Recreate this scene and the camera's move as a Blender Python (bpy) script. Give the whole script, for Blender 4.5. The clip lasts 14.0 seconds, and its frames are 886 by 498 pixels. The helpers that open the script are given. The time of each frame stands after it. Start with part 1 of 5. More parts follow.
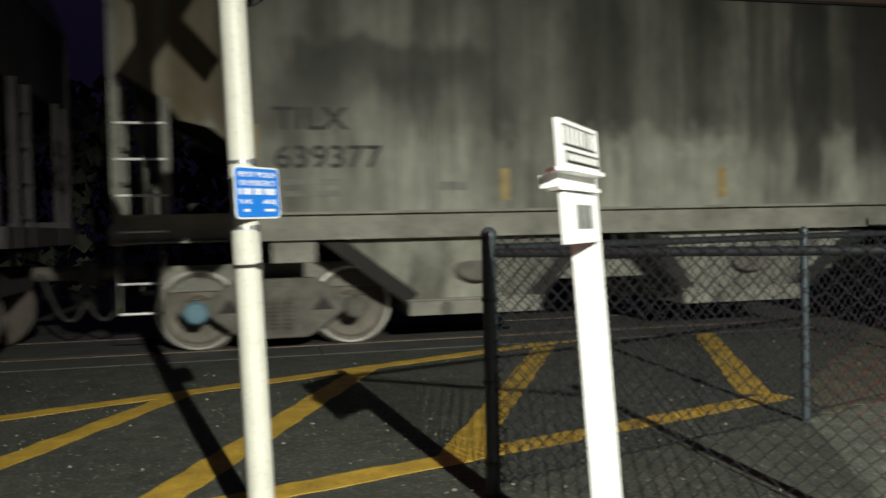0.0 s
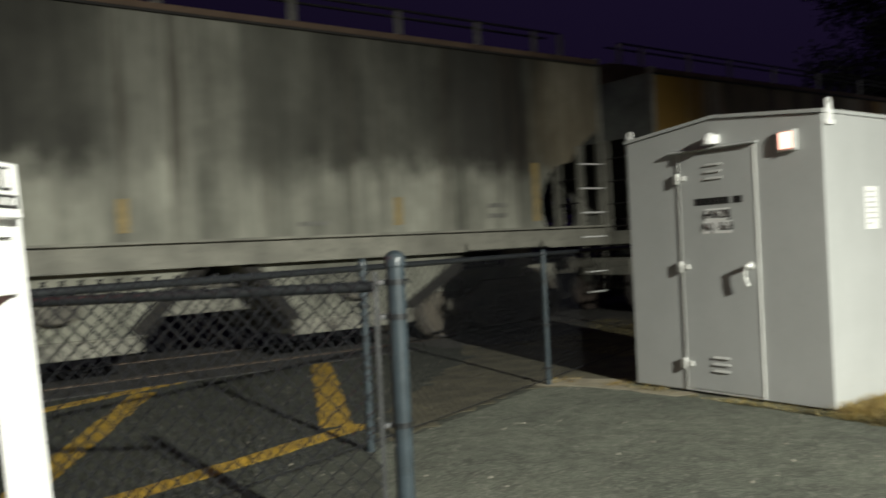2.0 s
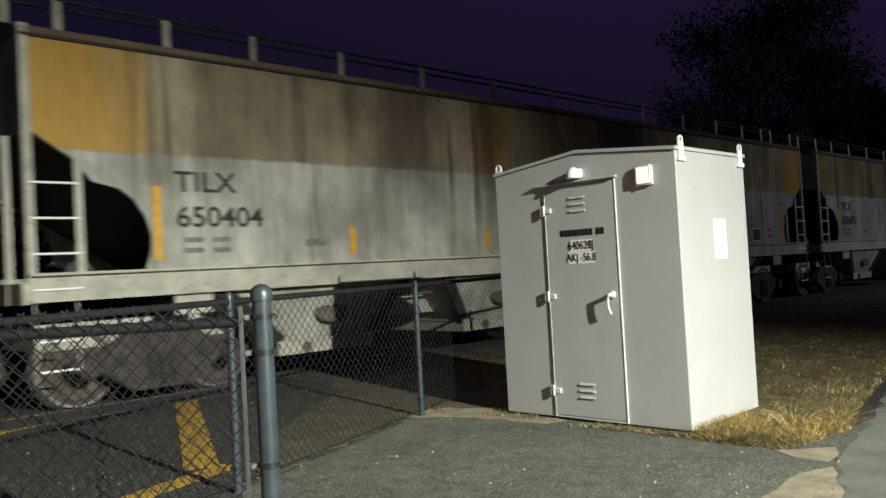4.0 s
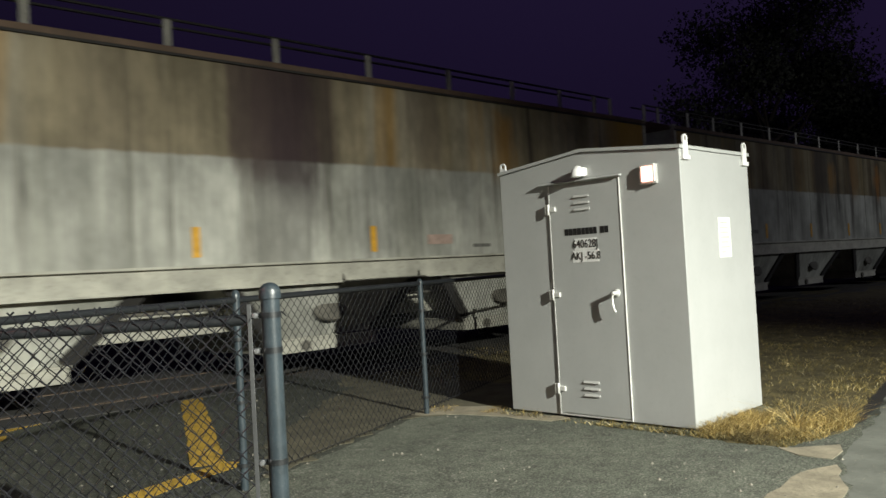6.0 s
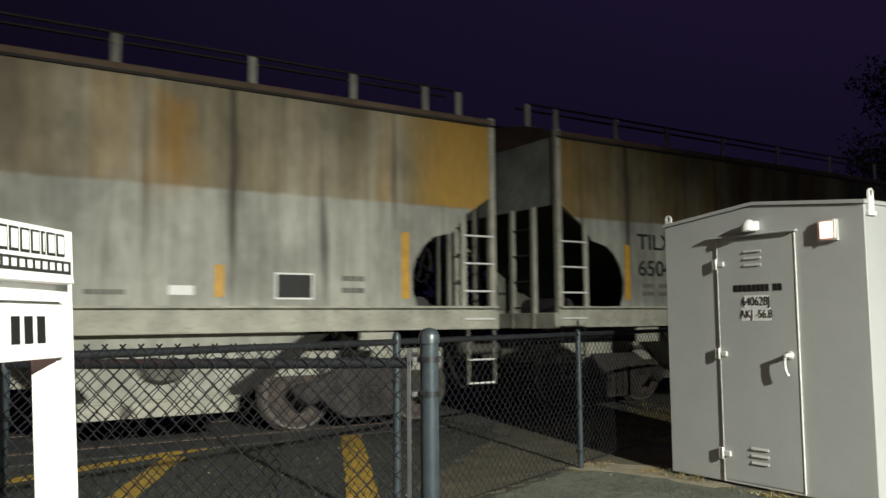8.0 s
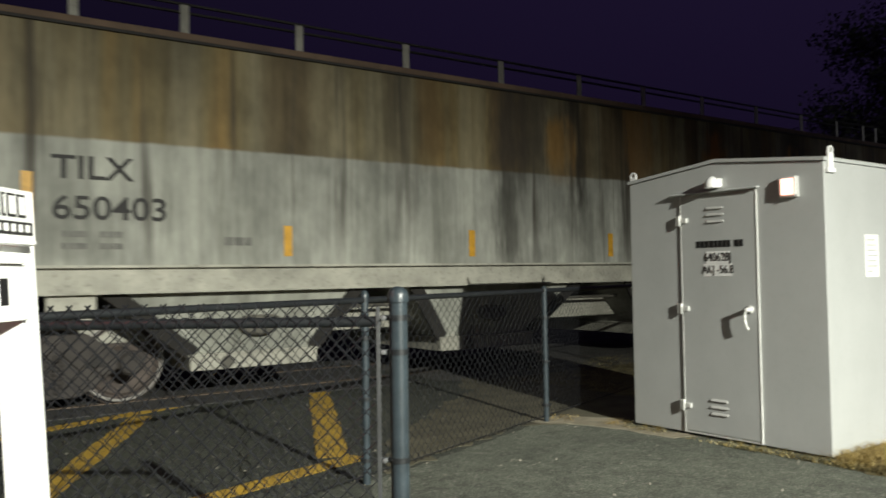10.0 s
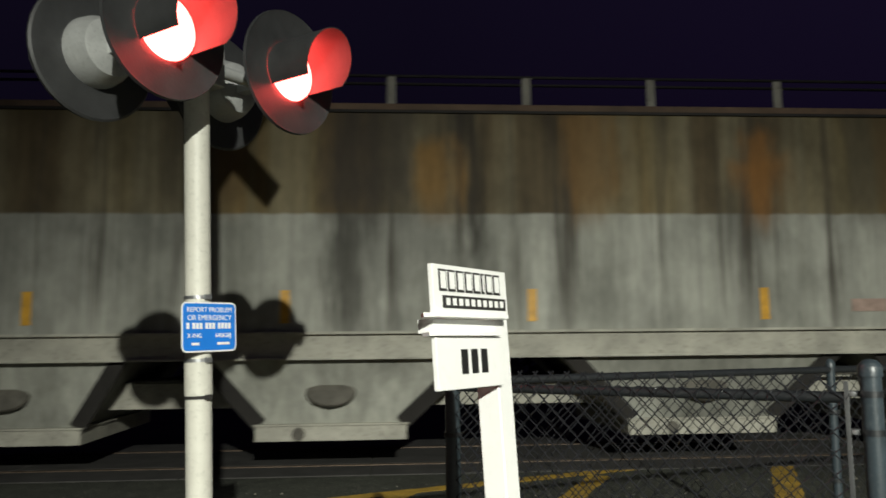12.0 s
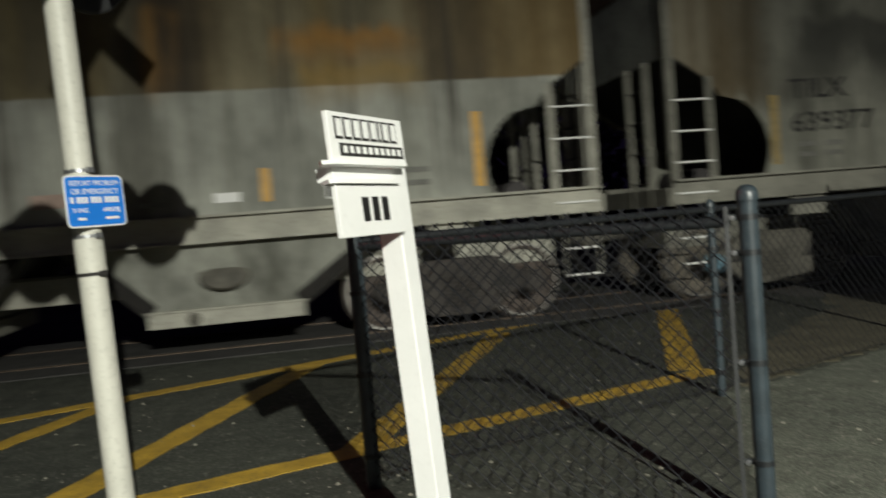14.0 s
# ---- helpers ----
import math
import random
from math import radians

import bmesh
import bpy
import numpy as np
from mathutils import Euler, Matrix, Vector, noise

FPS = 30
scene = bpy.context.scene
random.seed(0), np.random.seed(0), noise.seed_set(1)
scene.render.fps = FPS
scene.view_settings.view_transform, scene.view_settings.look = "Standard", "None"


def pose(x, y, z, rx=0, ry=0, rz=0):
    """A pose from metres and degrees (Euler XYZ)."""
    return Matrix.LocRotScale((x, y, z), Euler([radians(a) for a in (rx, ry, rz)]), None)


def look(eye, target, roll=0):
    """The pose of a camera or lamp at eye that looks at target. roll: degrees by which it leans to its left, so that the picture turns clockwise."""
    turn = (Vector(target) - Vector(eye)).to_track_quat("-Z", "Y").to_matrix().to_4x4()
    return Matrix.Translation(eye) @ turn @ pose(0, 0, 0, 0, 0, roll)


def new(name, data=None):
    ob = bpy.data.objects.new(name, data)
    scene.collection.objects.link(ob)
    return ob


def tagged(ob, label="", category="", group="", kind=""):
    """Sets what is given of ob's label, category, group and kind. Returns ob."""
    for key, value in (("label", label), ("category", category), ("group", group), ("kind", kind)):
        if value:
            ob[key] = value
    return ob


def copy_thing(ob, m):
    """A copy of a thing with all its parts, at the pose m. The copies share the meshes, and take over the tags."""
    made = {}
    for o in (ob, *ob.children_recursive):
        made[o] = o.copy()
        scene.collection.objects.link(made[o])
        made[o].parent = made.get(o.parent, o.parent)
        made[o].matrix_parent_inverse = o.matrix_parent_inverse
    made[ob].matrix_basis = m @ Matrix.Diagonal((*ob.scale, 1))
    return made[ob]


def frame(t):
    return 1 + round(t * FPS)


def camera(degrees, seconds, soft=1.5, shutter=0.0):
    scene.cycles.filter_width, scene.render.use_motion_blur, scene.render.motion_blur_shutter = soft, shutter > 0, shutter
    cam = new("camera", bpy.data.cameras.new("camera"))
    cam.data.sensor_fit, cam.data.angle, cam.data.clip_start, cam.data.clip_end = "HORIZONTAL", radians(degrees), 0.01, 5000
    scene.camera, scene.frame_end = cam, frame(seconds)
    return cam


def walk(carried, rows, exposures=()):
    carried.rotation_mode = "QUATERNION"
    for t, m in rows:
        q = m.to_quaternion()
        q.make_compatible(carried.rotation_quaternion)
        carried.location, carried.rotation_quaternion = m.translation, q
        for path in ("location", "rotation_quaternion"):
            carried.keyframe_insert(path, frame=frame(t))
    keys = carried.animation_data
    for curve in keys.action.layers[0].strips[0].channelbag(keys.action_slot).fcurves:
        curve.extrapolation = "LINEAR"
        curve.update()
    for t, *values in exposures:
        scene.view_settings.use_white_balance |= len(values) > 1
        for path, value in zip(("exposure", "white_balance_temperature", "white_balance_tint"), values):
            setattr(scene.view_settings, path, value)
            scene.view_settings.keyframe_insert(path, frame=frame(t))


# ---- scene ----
cam = camera(57.4, 14.0, soft=1.5, shutter=0.6)
PATH = [
    (0, (0.267, 0.107, 1.304), (0.735, 2.05, 1.257), -1.3),
    (0.5, (0.657, 0.031, 1.322), (1.199, 1.955, 1.257), -1.3),
    (1, (0.875, 0.118, 1.3), (1.733, 1.925, 1.303), -1.5),
    (1.5, (1.03, 0.153, 1.316), (2.043, 1.877, 1.327), -2.0),
    (2, (1.078, 0.05, 1.334), (2.256, 1.666, 1.325), -2.8),
    (2.5, (1.118, 0.042, 1.363), (2.513, 1.475, 1.407), -3.3),
    (3, (1.108, 0.044, 1.36), (2.539, 1.441, 1.404), -3.2),
    (3.5, (1.11, 0.048, 1.348), (2.54, 1.445, 1.391), -3.2),
    (4, (1.103, 0.052, 1.341), (2.519, 1.464, 1.391), -3.2),
    (6.5, (1.074, 0.043, 1.343), (2.484, 1.461, 1.389), -3.2),
    (7, (1.073, 0.051, 1.344), (2.478, 1.473, 1.392), -3.2),
    (7.5, (1.047, 0.049, 1.364), (2.319, 1.588, 1.487), -1.8),
    (8, (1.056, 0.013, 1.357), (2.16, 1.672, 1.53), -0.5),
    (8.5, (1.042, 0.032, 1.37), (2.149, 1.692, 1.51), -0.7),
    (9, (1.051, 0.052, 1.367), (2.323, 1.592, 1.477), -0.6),
    (11.3, (1.035, -0.043, 1.355), (1.624, 1.866, 1.438), 0.1),
    (11.5, (1.083, -0.009, 1.348), (1.516, 1.938, 1.498), 0.5),
    (12, (1.019, -0.053, 1.399), (1.194, 1.926, 1.628), -0.6),
    (12.5, (1.052, -0.025, 1.397), (1.201, 1.954, 1.644), -0.8),
    (13, (1.041, -0.022, 1.397), (1.186, 1.957, 1.641), -0.9),
    (13.5, (1.056, -0.028, 1.297), (1.284, 1.958, 1.349), -3.0),
    (14, (0.997, -0.046, 1.285), (1.418, 1.908, 1.211), -4.6),
]
walk(cam, [(t, look(eye, target, roll)) for t, eye, target, roll in PATH], [(0, -0.5), (0.5, -0.7), (1, -0.66), (1.5, -0.7), (2, -0.5), (2.5, -0.16), (3, -0.1), (7, -0.1), (7.5, -0.06), (8, -0.36), (8.5, -0.38), (9, 0.08), (9.2, 0.05), (11.3, -0.78), (12, -0.82), (12.5, -0.72), (13, -0.86), (14, -1.0)])

# ---- night sky, street lamp, exposure ----
world = bpy.data.worlds.new("night")
scene.world = world
world.use_nodes = True
wn, wl = world.node_tree.nodes, world.node_tree.links
bg = wn["Background"]
wtc, wsep, wramp = wn.new("ShaderNodeTexCoord"), wn.new("ShaderNodeSeparateXYZ"), wn.new("ShaderNodeValToRGB")
wl.new(wtc.outputs["Generated"], wsep.inputs[0])
wl.new(wsep.outputs["X"], wramp.inputs[0])
wl.new(wramp.outputs[0], bg.inputs["Color"])
# sky made brighter overhead, out of view, to lift the shadows with purple
wup = wn.new("ShaderNodeMapRange")
wl.new(wsep.outputs["Z"], wup.inputs["Value"])
wup.inputs["To Min"].default_value, wup.inputs["To Max"].default_value = 0.5, 2.7
wl.new(wup.outputs[0], bg.inputs["Strength"])
wramp.color_ramp.elements[0].position, wramp.color_ramp.elements[0].color = 0.05, (0.0052, 0.0036, 0.0112, 1)
wramp.color_ramp.elements[1].position, wramp.color_ramp.elements[1].color = 0.95, (0.0105, 0.0064, 0.0240, 1)
scene.view_settings.exposure = 0.0

LAMP = (2.7, -11.0, 6.35)
lamp_data = bpy.data.lights.new("street_light", "SPOT")
lamp_data.energy, lamp_data.color, lamp_data.shadow_soft_size = 35400, (0.97, 0.98, 0.87), 0.11
lamp_data.spot_size, lamp_data.spot_blend = radians(80), 1.0
lamp_ob = new("street_light", lamp_data)
lamp_ob.matrix_basis = look(LAMP, (3.1, -3.5, 0.0))
# the next lamp along the road, which lights the far cars
FAR_LAMP = (31.0, -9.5, 6.5)
far_data = bpy.data.lights.new("far_street_light", "SPOT")
far_data.energy, far_data.color, far_data.shadow_soft_size = 2300, (0.92, 0.96, 1.0), 0.3
far_data.spot_size, far_data.spot_blend = radians(96), 1.0
far_ob = new("far_street_light", far_data)
far_ob.matrix_basis = look(FAR_LAMP, (31.0, 8.6, 1.5))


# ---- materials ----
def nodes_of(name):
    m = bpy.data.materials.new(name)
    m.use_nodes = True
    return m, m.node_tree.nodes, m.node_tree.links, m.node_tree.nodes["Principled BSDF"]


def noise_node(n, l, scale, detail=4.0, rough=0.6, stretch=None, coord="Object"):
    tc = n.new("ShaderNodeTexCoord")
    t = n.new("ShaderNodeTexNoise")
    t.inputs["Scale"].default_value, t.inputs["Detail"].default_value, t.inputs["Roughness"].default_value = scale, detail, rough
    src = tc.outputs[coord]
    if stretch:
        mp = n.new("ShaderNodeMapping")
        mp.inputs["Scale"].default_value = stretch
        l.new(src, mp.inputs[0])
        src = mp.outputs[0]
    l.new(src, t.inputs["Vector"])
    return t


def ramp_node(n, l, src, stops):
    r = n.new("ShaderNodeValToRGB")
    e = r.color_ramp.elements
    while len(e) < len(stops):
        e.new(0.5)
    for i, (p, c) in enumerate(stops):
        e[i].position = p
        e[i].color = (*c, 1) if len(c) == 3 else c
    l.new(src, r.inputs[0])
    return r


def mix_node(n, l, fac, a, b, blend="MIX"):
    m = n.new("ShaderNodeMix")
    m.data_type, m.blend_type = "RGBA", blend
    if isinstance(fac, (int, float)):
        m.inputs[0].default_value = fac
    else:
        l.new(fac, m.inputs[0])
    for k, v in ((6, a), (7, b)):
        if isinstance(v, tuple):
            m.inputs[k].default_value = (*v, 1)
        else:
            l.new(v, m.inputs[k])
    return m.outputs[2]


def bump_node(n, l, b, height, strength, dist=0.01):
    k = n.new("ShaderNodeBump")
    k.inputs["Strength"].default_value, k.inputs["Distance"].default_value = strength, dist
    l.new(height, k.inputs["Height"])
    l.new(k.outputs[0], b.inputs["Normal"])


def plain(name, col, rough=0.5, metal=0.0, vary=0.25, scale=6.0, bump=0.15, dirt=(0.05, 0.045, 0.035), dirt_amount=0.25, spec=0.5):
    """Painted or raw surface: two scales of tone, grime patches, fine relief."""
    m, n, l, b = nodes_of(name)
    t1, t2 = noise_node(n, l, scale), noise_node(n, l, scale * 9, 3)
    lo, hi = tuple(c * (1 - vary) for c in col), tuple(min(1, c * (1 + vary * 0.5)) for c in col)
    r = ramp_node(n, l, t1.outputs["Fac"], [(0.3, lo), (0.7, hi)])
    g = ramp_node(n, l, t2.outputs["Fac"], [(0.55, (0, 0, 0)), (0.8, (dirt_amount,) * 3)])
    l.new(mix_node(n, l, g.outputs[0], r.outputs[0], dirt), b.inputs["Base Color"])
    b.inputs["Roughness"].default_value, b.inputs["Metallic"].default_value = rough, metal
    b.inputs["Specular IOR Level"].default_value = spec
    if bump:
        bump_node(n, l, b, t2.outputs["Fac"], bump)
    return m


def glow(name, col, strength, base=(0.1, 0.1, 0.1)):
    m, n, l, b = nodes_of(name)
    b.inputs["Base Color"].default_value = (*base, 1)
    b.inputs["Emission Color"].default_value = (*col, 1)
    b.inputs["Emission Strength"].default_value = strength
    b.inputs["Roughness"].default_value = 0.3
    return m


def car_paint(name, belt, low, band, soft, seed, end_rust=0.0, stains=()):
    """Weathered car side: an upper belt and a lower part, each with its own runs of grime down the sheets, rust blooms at the ends."""
    m, n, l, b = nodes_of(name)
    tc = n.new("ShaderNodeTexCoord")

    def runs(scale, stretch, w, detail=5.0, rough=0.6, bend=0.0):
        mp, t = n.new("ShaderNodeMapping"), n.new("ShaderNodeTexNoise")
        mp.inputs["Scale"].default_value = stretch
        mp.inputs["Location"].default_value = (seed + w, 0, 0)
        t.inputs["Scale"].default_value, t.inputs["Detail"].default_value, t.inputs["Roughness"].default_value = scale, detail, rough
        t.inputs["Distortion"].default_value = bend
        l.new(tc.outputs["Object"], mp.inputs[0])
        l.new(mp.outputs[0], t.inputs["Vector"])
        return t.outputs["Fac"]

    def math_node(op, a, c):
        k = n.new("ShaderNodeMath")
        k.operation = op
        for q, v in enumerate((a, c)):
            if isinstance(v, (int, float)):
                k.inputs[q].default_value = v
            else:
                l.new(v, k.inputs[q])
        return k.outputs[0]

    def span(src, a, c, lo=0.0, hi=1.0):
        k = n.new("ShaderNodeMapRange")
        k.interpolation_type = "SMOOTHSTEP"
        for q, v in (("From Min", a), ("From Max", c), ("To Min", lo), ("To Max", hi)):
            k.inputs[q].default_value = v
        l.new(src, k.inputs["Value"])
        return k.outputs[0]

    sep = n.new("ShaderNodeSeparateXYZ")
    l.new(tc.outputs["Object"], sep.inputs[0])
    hz = math_node("ADD", sep.outputs["Z"], math_node("MULTIPLY", runs(5, (1, 1, 0.4), 5), soft))
    up = span(hz, band + soft * 0.3, band + soft * 0.7 + 0.03)
    upper = ramp_node(n, l, runs(0.50, (1, 1, 0.07), 1, 4.0, 0.60, 0.4), belt).outputs[0]
    lower = ramp_node(n, l, runs(0.9, (1, 1, 0.05), 11, 4.5, 0.65), low).outputs[0]
    paint = mix_node(n, l, up, lower, upper)
    # blotches, and thin dark drips
    blot = ramp_node(n, l, runs(0.8, (1, 1, 0.8), 17, 4), [(0.38, (0.62,) * 3), (0.60, (1.1,) * 3)]).outputs[0]
    paint = mix_node(n, l, 1.0, paint, blot, "MULTIPLY")
    drip = ramp_node(n, l, runs(3.2, (1, 1, 0.045), 29, 4), [(0.56, (0, 0, 0)), (0.68, (0.85,) * 3)]).outputs[0]
    reach = span(math_node("ADD", sep.outputs["Z"], math_node("MULTIPLY", runs(2.0, (1, 1, 0.02), 37, 2), 1.6)), 1.7, 3.2)
    thin = ramp_node(n, l, runs(7.5, (1, 1, 0.03), 61, 3), [(0.36, (0.82,) * 3), (0.60, (1.05,) * 3)]).outputs[0]
    paint = mix_node(n, l, 1.0, paint, thin, "MULTIPLY")
    paint = mix_node(n, l, math_node("MULTIPLY", drip, reach), paint, (0.05, 0.042, 0.032))
    if end_rust:
        dist = math_node("SUBTRACT", 9.465, math_node("ABSOLUTE", math_node("SUBTRACT", sep.outputs["X"], 9.465), 0))
        near = span(math_node("ADD", dist, math_node("MULTIPLY", runs(1.2, (1, 1, 0.5), 43), 1.2)), 1.3, 2.2, end_rust, 0.0)
        paint = mix_node(n, l, math_node("MULTIPLY", near, up), paint, (0.44, 0.26, 0.05))
    if stains:
        warp_x = math_node("ADD", sep.outputs["X"], math_node("MULTIPLY", math_node("SUBTRACT", runs(1.6, (1, 1, 0.18), 51, 5, 0.65), 0.5), 1.3))
        warp_z = math_node("ADD", sep.outputs["Z"], math_node("MULTIPLY", math_node("SUBTRACT", runs(2.2, (1, 1, 0.3), 57, 5, 0.65), 0.5), 0.7))
        for x0, x1, z0, z1, col, amount in stains:
            fx = math_node("MULTIPLY", span(warp_x, x0 - 0.11, x0 + 0.11), span(warp_x, x1 - 0.14, x1 + 0.14, 1.0, 0.0))
            fz = math_node("MULTIPLY", span(warp_z, z0 - 0.3, z0 + 0.25), span(warp_z, z1 - 0.1, z1 + 0.1, amount, 0.0))
            paint = mix_node(n, l, math_node("MULTIPLY", fx, fz), paint, col)
    fine = runs(14, (1, 1, 0.3), 31)
    paint = mix_node(n, l, 1.0, paint, ramp_node(n, l, fine, [(0.3, (0.82,) * 3), (0.7, (1.06,) * 3)]).outputs[0], "MULTIPLY")
    l.new(paint, b.inputs["Base Color"])
    b.inputs["Roughness"].default_value = 0.72
    b.inputs["Specular IOR Level"].default_value = 0.25
    bump_node(n, l, b, fine, 0.15)
    return m


def asphalt_material(name, k, grit):
    m, n, l, b = nodes_of(name)
    big, mid, fine = noise_node(n, l, 0.6, 5), noise_node(n, l, 5, 6, 0.7), noise_node(n, l, 75, 3, 0.85)
    vor = n.new("ShaderNodeTexVoronoi")
    vor.inputs["Scale"].default_value = 55
    tc = n.new("ShaderNodeTexCoord")
    l.new(tc.outputs["Object"], vor.inputs["Vector"])
    a = ramp_node(n, l, big.outputs["Fac"], [(0.3, (0.056 * k, 0.061 * k, 0.049 * k)), (0.7, (0.091 * k, 0.097 * k, 0.076 * k))])
    c = ramp_node(n, l, mid.outputs["Fac"], [(0.32, (0.60,) * 3), (0.7, (1.2,) * 3)])
    col = mix_node(n, l, 1.0, a.outputs[0], c.outputs[0], "MULTIPLY")
    g = ramp_node(n, l, fine.outputs["Fac"], [(0.36, (0.32,) * 3), (0.52, (0.95,) * 3), (0.66, (2.1,) * 3)])
    col = mix_node(n, l, 1.0, col, g.outputs[0], "MULTIPLY")
    s = ramp_node(n, l, vor.outputs["Color"], [(0.70, (0, 0, 0)), (0.95, (grit,) * 3)])
    col = mix_node(n, l, s.outputs[0], col, (0.24, 0.235, 0.20))
    l.new(col, b.inputs["Base Color"])
    b.inputs["Roughness"].default_value = 0.88
    b.inputs["Specular IOR Level"].default_value = 0.3
    bump_node(n, l, b, fine.outputs["Fac"], 0.7, 0.008)
    return m


ASPHALT = asphalt_material("asphalt", 0.85, 0.35)
APRON = asphalt_material("gritty_asphalt", 1.75, 0.8)
YELLOW = plain("worn_yellow_paint", (0.50, 0.31, 0.030), 0.75, vary=0.35, scale=5, bump=0.4, dirt=(0.07, 0.065, 0.05), dirt_amount=0.9)
SOIL = plain("dry_soil", (0.125, 0.102, 0.042), 0.95, vary=0.7, scale=3.4, bump=0.6, dirt_amount=0.4)
# a little darker than the dry soil
DIRT = plain("dark_brown_dirt", (0.105, 0.094, 0.058), 0.95, vary=0.5, scale=3.0, bump=0.7, dirt_amount=0.5)
PAVE = plain("grey_pavement", (0.145, 0.152, 0.13), 0.88, vary=0.35, scale=2.2, bump=0.5, dirt_amount=0.35)
SAND = plain("sandy_concrete", (0.30, 0.265, 0.19), 0.9, vary=0.4, scale=5, bump=0.6, dirt=(0.10, 0.09, 0.06), dirt_amount=0.6)
CONCRETE = plain("worn_concrete", (0.22, 0.205, 0.165), 0.9, vary=0.35, scale=7, bump=0.5, dirt_amount=0.5)
BALLAST = plain("ballast", (0.10, 0.095, 0.085), 0.95, vary=0.6, scale=18, bump=1.0)
PANEL = plain("crossing_panel", (0.06, 0.058, 0.055), 0.8, vary=0.4, scale=3, bump=0.4)
RAIL = plain("rail_steel", (0.16, 0.12, 0.09), 0.5, 0.6, vary=0.4, scale=8)
SILVER = plain("grey_enamel", (0.43, 0.44, 0.43), 0.5, vary=0.06, scale=2.5, bump=0.05, dirt_amount=0.06)
SILVER_DARK = plain("grey_enamel_trim", (0.5, 0.5, 0.48), 0.4, vary=0.1, bump=0.05, dirt_amount=0.1)
WHITE = plain("white_paint", (0.82, 0.82, 0.80), 0.55, vary=0.05, scale=4, bump=0.1, dirt_amount=0.06)
CAST = plain("bright_cast_metal", (0.75, 0.75, 0.72), 0.35, 0.2, vary=0.1)
BLACK = plain("black_paint", (0.012, 0.012, 0.012), 0.6, vary=0.2)
PAPER = plain("notice_paper", (0.82, 0.82, 0.8), 0.6, vary=0.04, dirt_amount=0.05)
SIGN_BLUE = plain("sign_blue", (0.016, 0.20, 0.72), 0.45, vary=0.06, dirt_amount=0.04, bump=0.02)
MAST = plain("mast_paint", (0.58, 0.57, 0.50), 0.5, vary=0.12, scale=5, bump=0.15, dirt_amount=0.25)
HEAD_BLACK = plain("signal_black", (0.035, 0.036, 0.037), 0.55, vary=0.3, scale=8)
HEAD_GREY = plain("signal_housing", (0.44, 0.45, 0.44), 0.45, 0.3, vary=0.2, scale=8)
FENCE = plain("black_vinyl_pipe", (0.030, 0.042, 0.050), 0.38, vary=0.3, scale=12, bump=0.1, dirt=(0.16, 0.16, 0.15), dirt_amount=0.3)
FENCE_DARK = plain("black_vinyl_rail", (0.013, 0.015, 0.017), 0.42, vary=0.3, scale=12, bump=0.1, dirt=(0.10, 0.10, 0.09), dirt_amount=0.3)
WIRE = plain("coated_wire", (0.019, 0.020, 0.023), 0.20, vary=0.3, scale=30, bump=0)
GALV_DULL = plain("dull_galvanised", (0.085, 0.088, 0.09), 0.5, 0.5, vary=0.25)
GALV = plain("galvanised", (0.45, 0.46, 0.47), 0.35, 0.8, vary=0.2)
def straw_material(name, tones):
    m, n, l, b = nodes_of(name)
    geo = n.new("ShaderNodeNewGeometry")
    tone = ramp_node(n, l, geo.outputs["Random Per Island"], tones)
    patch = ramp_node(n, l, noise_node(n, l, 1.6).outputs["Fac"], [(0.38, (0.4,) * 3), (0.62, (1.15,) * 3)])
    l.new(mix_node(n, l, 1.0, tone.outputs[0], patch.outputs[0], "MULTIPLY"), b.inputs["Base Color"])
    b.inputs["Roughness"].default_value = 0.8
    return m


STRAW = straw_material("dry_grass", [(0.0, (0.05, 0.05, 0.017)), (0.4, (0.15, 0.122, 0.038)), (0.7, (0.30, 0.225, 0.068)), (0.88, (0.52, 0.40, 0.14)), (1.0, (0.75, 0.66, 0.40))])
GOLD = straw_material("golden_straw", [(0.0, (0.10, 0.065, 0.018)), (0.4, (0.26, 0.175, 0.045)), (0.75, (0.46, 0.33, 0.10)), (1.0, (0.70, 0.56, 0.26))])
LEAF = plain("dark_leaves", (0.085, 0.09, 0.06), 0.8, vary=0.4, bump=0)
BARK = plain("bark", (0.08, 0.06, 0.045), 0.9, vary=0.4, scale=8, bump=0.8)
IRON = plain("truck_iron", (0.105, 0.098, 0.080), 0.75, vary=0.45, scale=5, bump=0.5, dirt=(0.035, 0.03, 0.025), dirt_amount=0.6)
IRON_DARK = plain("dark_truck_iron", (0.046, 0.040, 0.036), 0.8, vary=0.45, scale=5, bump=0.5, dirt=(0.03, 0.026, 0.022), dirt_amount=0.6)
WHEEL_DARK = plain("dark_wheel_iron", (0.080, 0.062, 0.052), 0.7, 0.2, vary=0.4, scale=5, bump=0.4, dirt=(0.03, 0.025, 0.02), dirt_amount=0.6)
CAP_BLUE = plain("blue_cap", (0.10, 0.20, 0.26), 0.6, vary=0.25)
WHEEL = plain("wheel_iron", (0.135, 0.118, 0.093), 0.65, 0.2, vary=0.4, scale=5, bump=0.4, dirt=(0.03, 0.025, 0.02), dirt_amount=0.6)
TREAD = plain("wheel_tread", (0.45, 0.43, 0.40), 0.3, 0.8, vary=0.2)
FRAME_PAINT = plain("car_frame_paint", (0.40, 0.39, 0.33), 0.7, vary=0.35, scale=2.5, bump=0.3, dirt_amount=0.6)
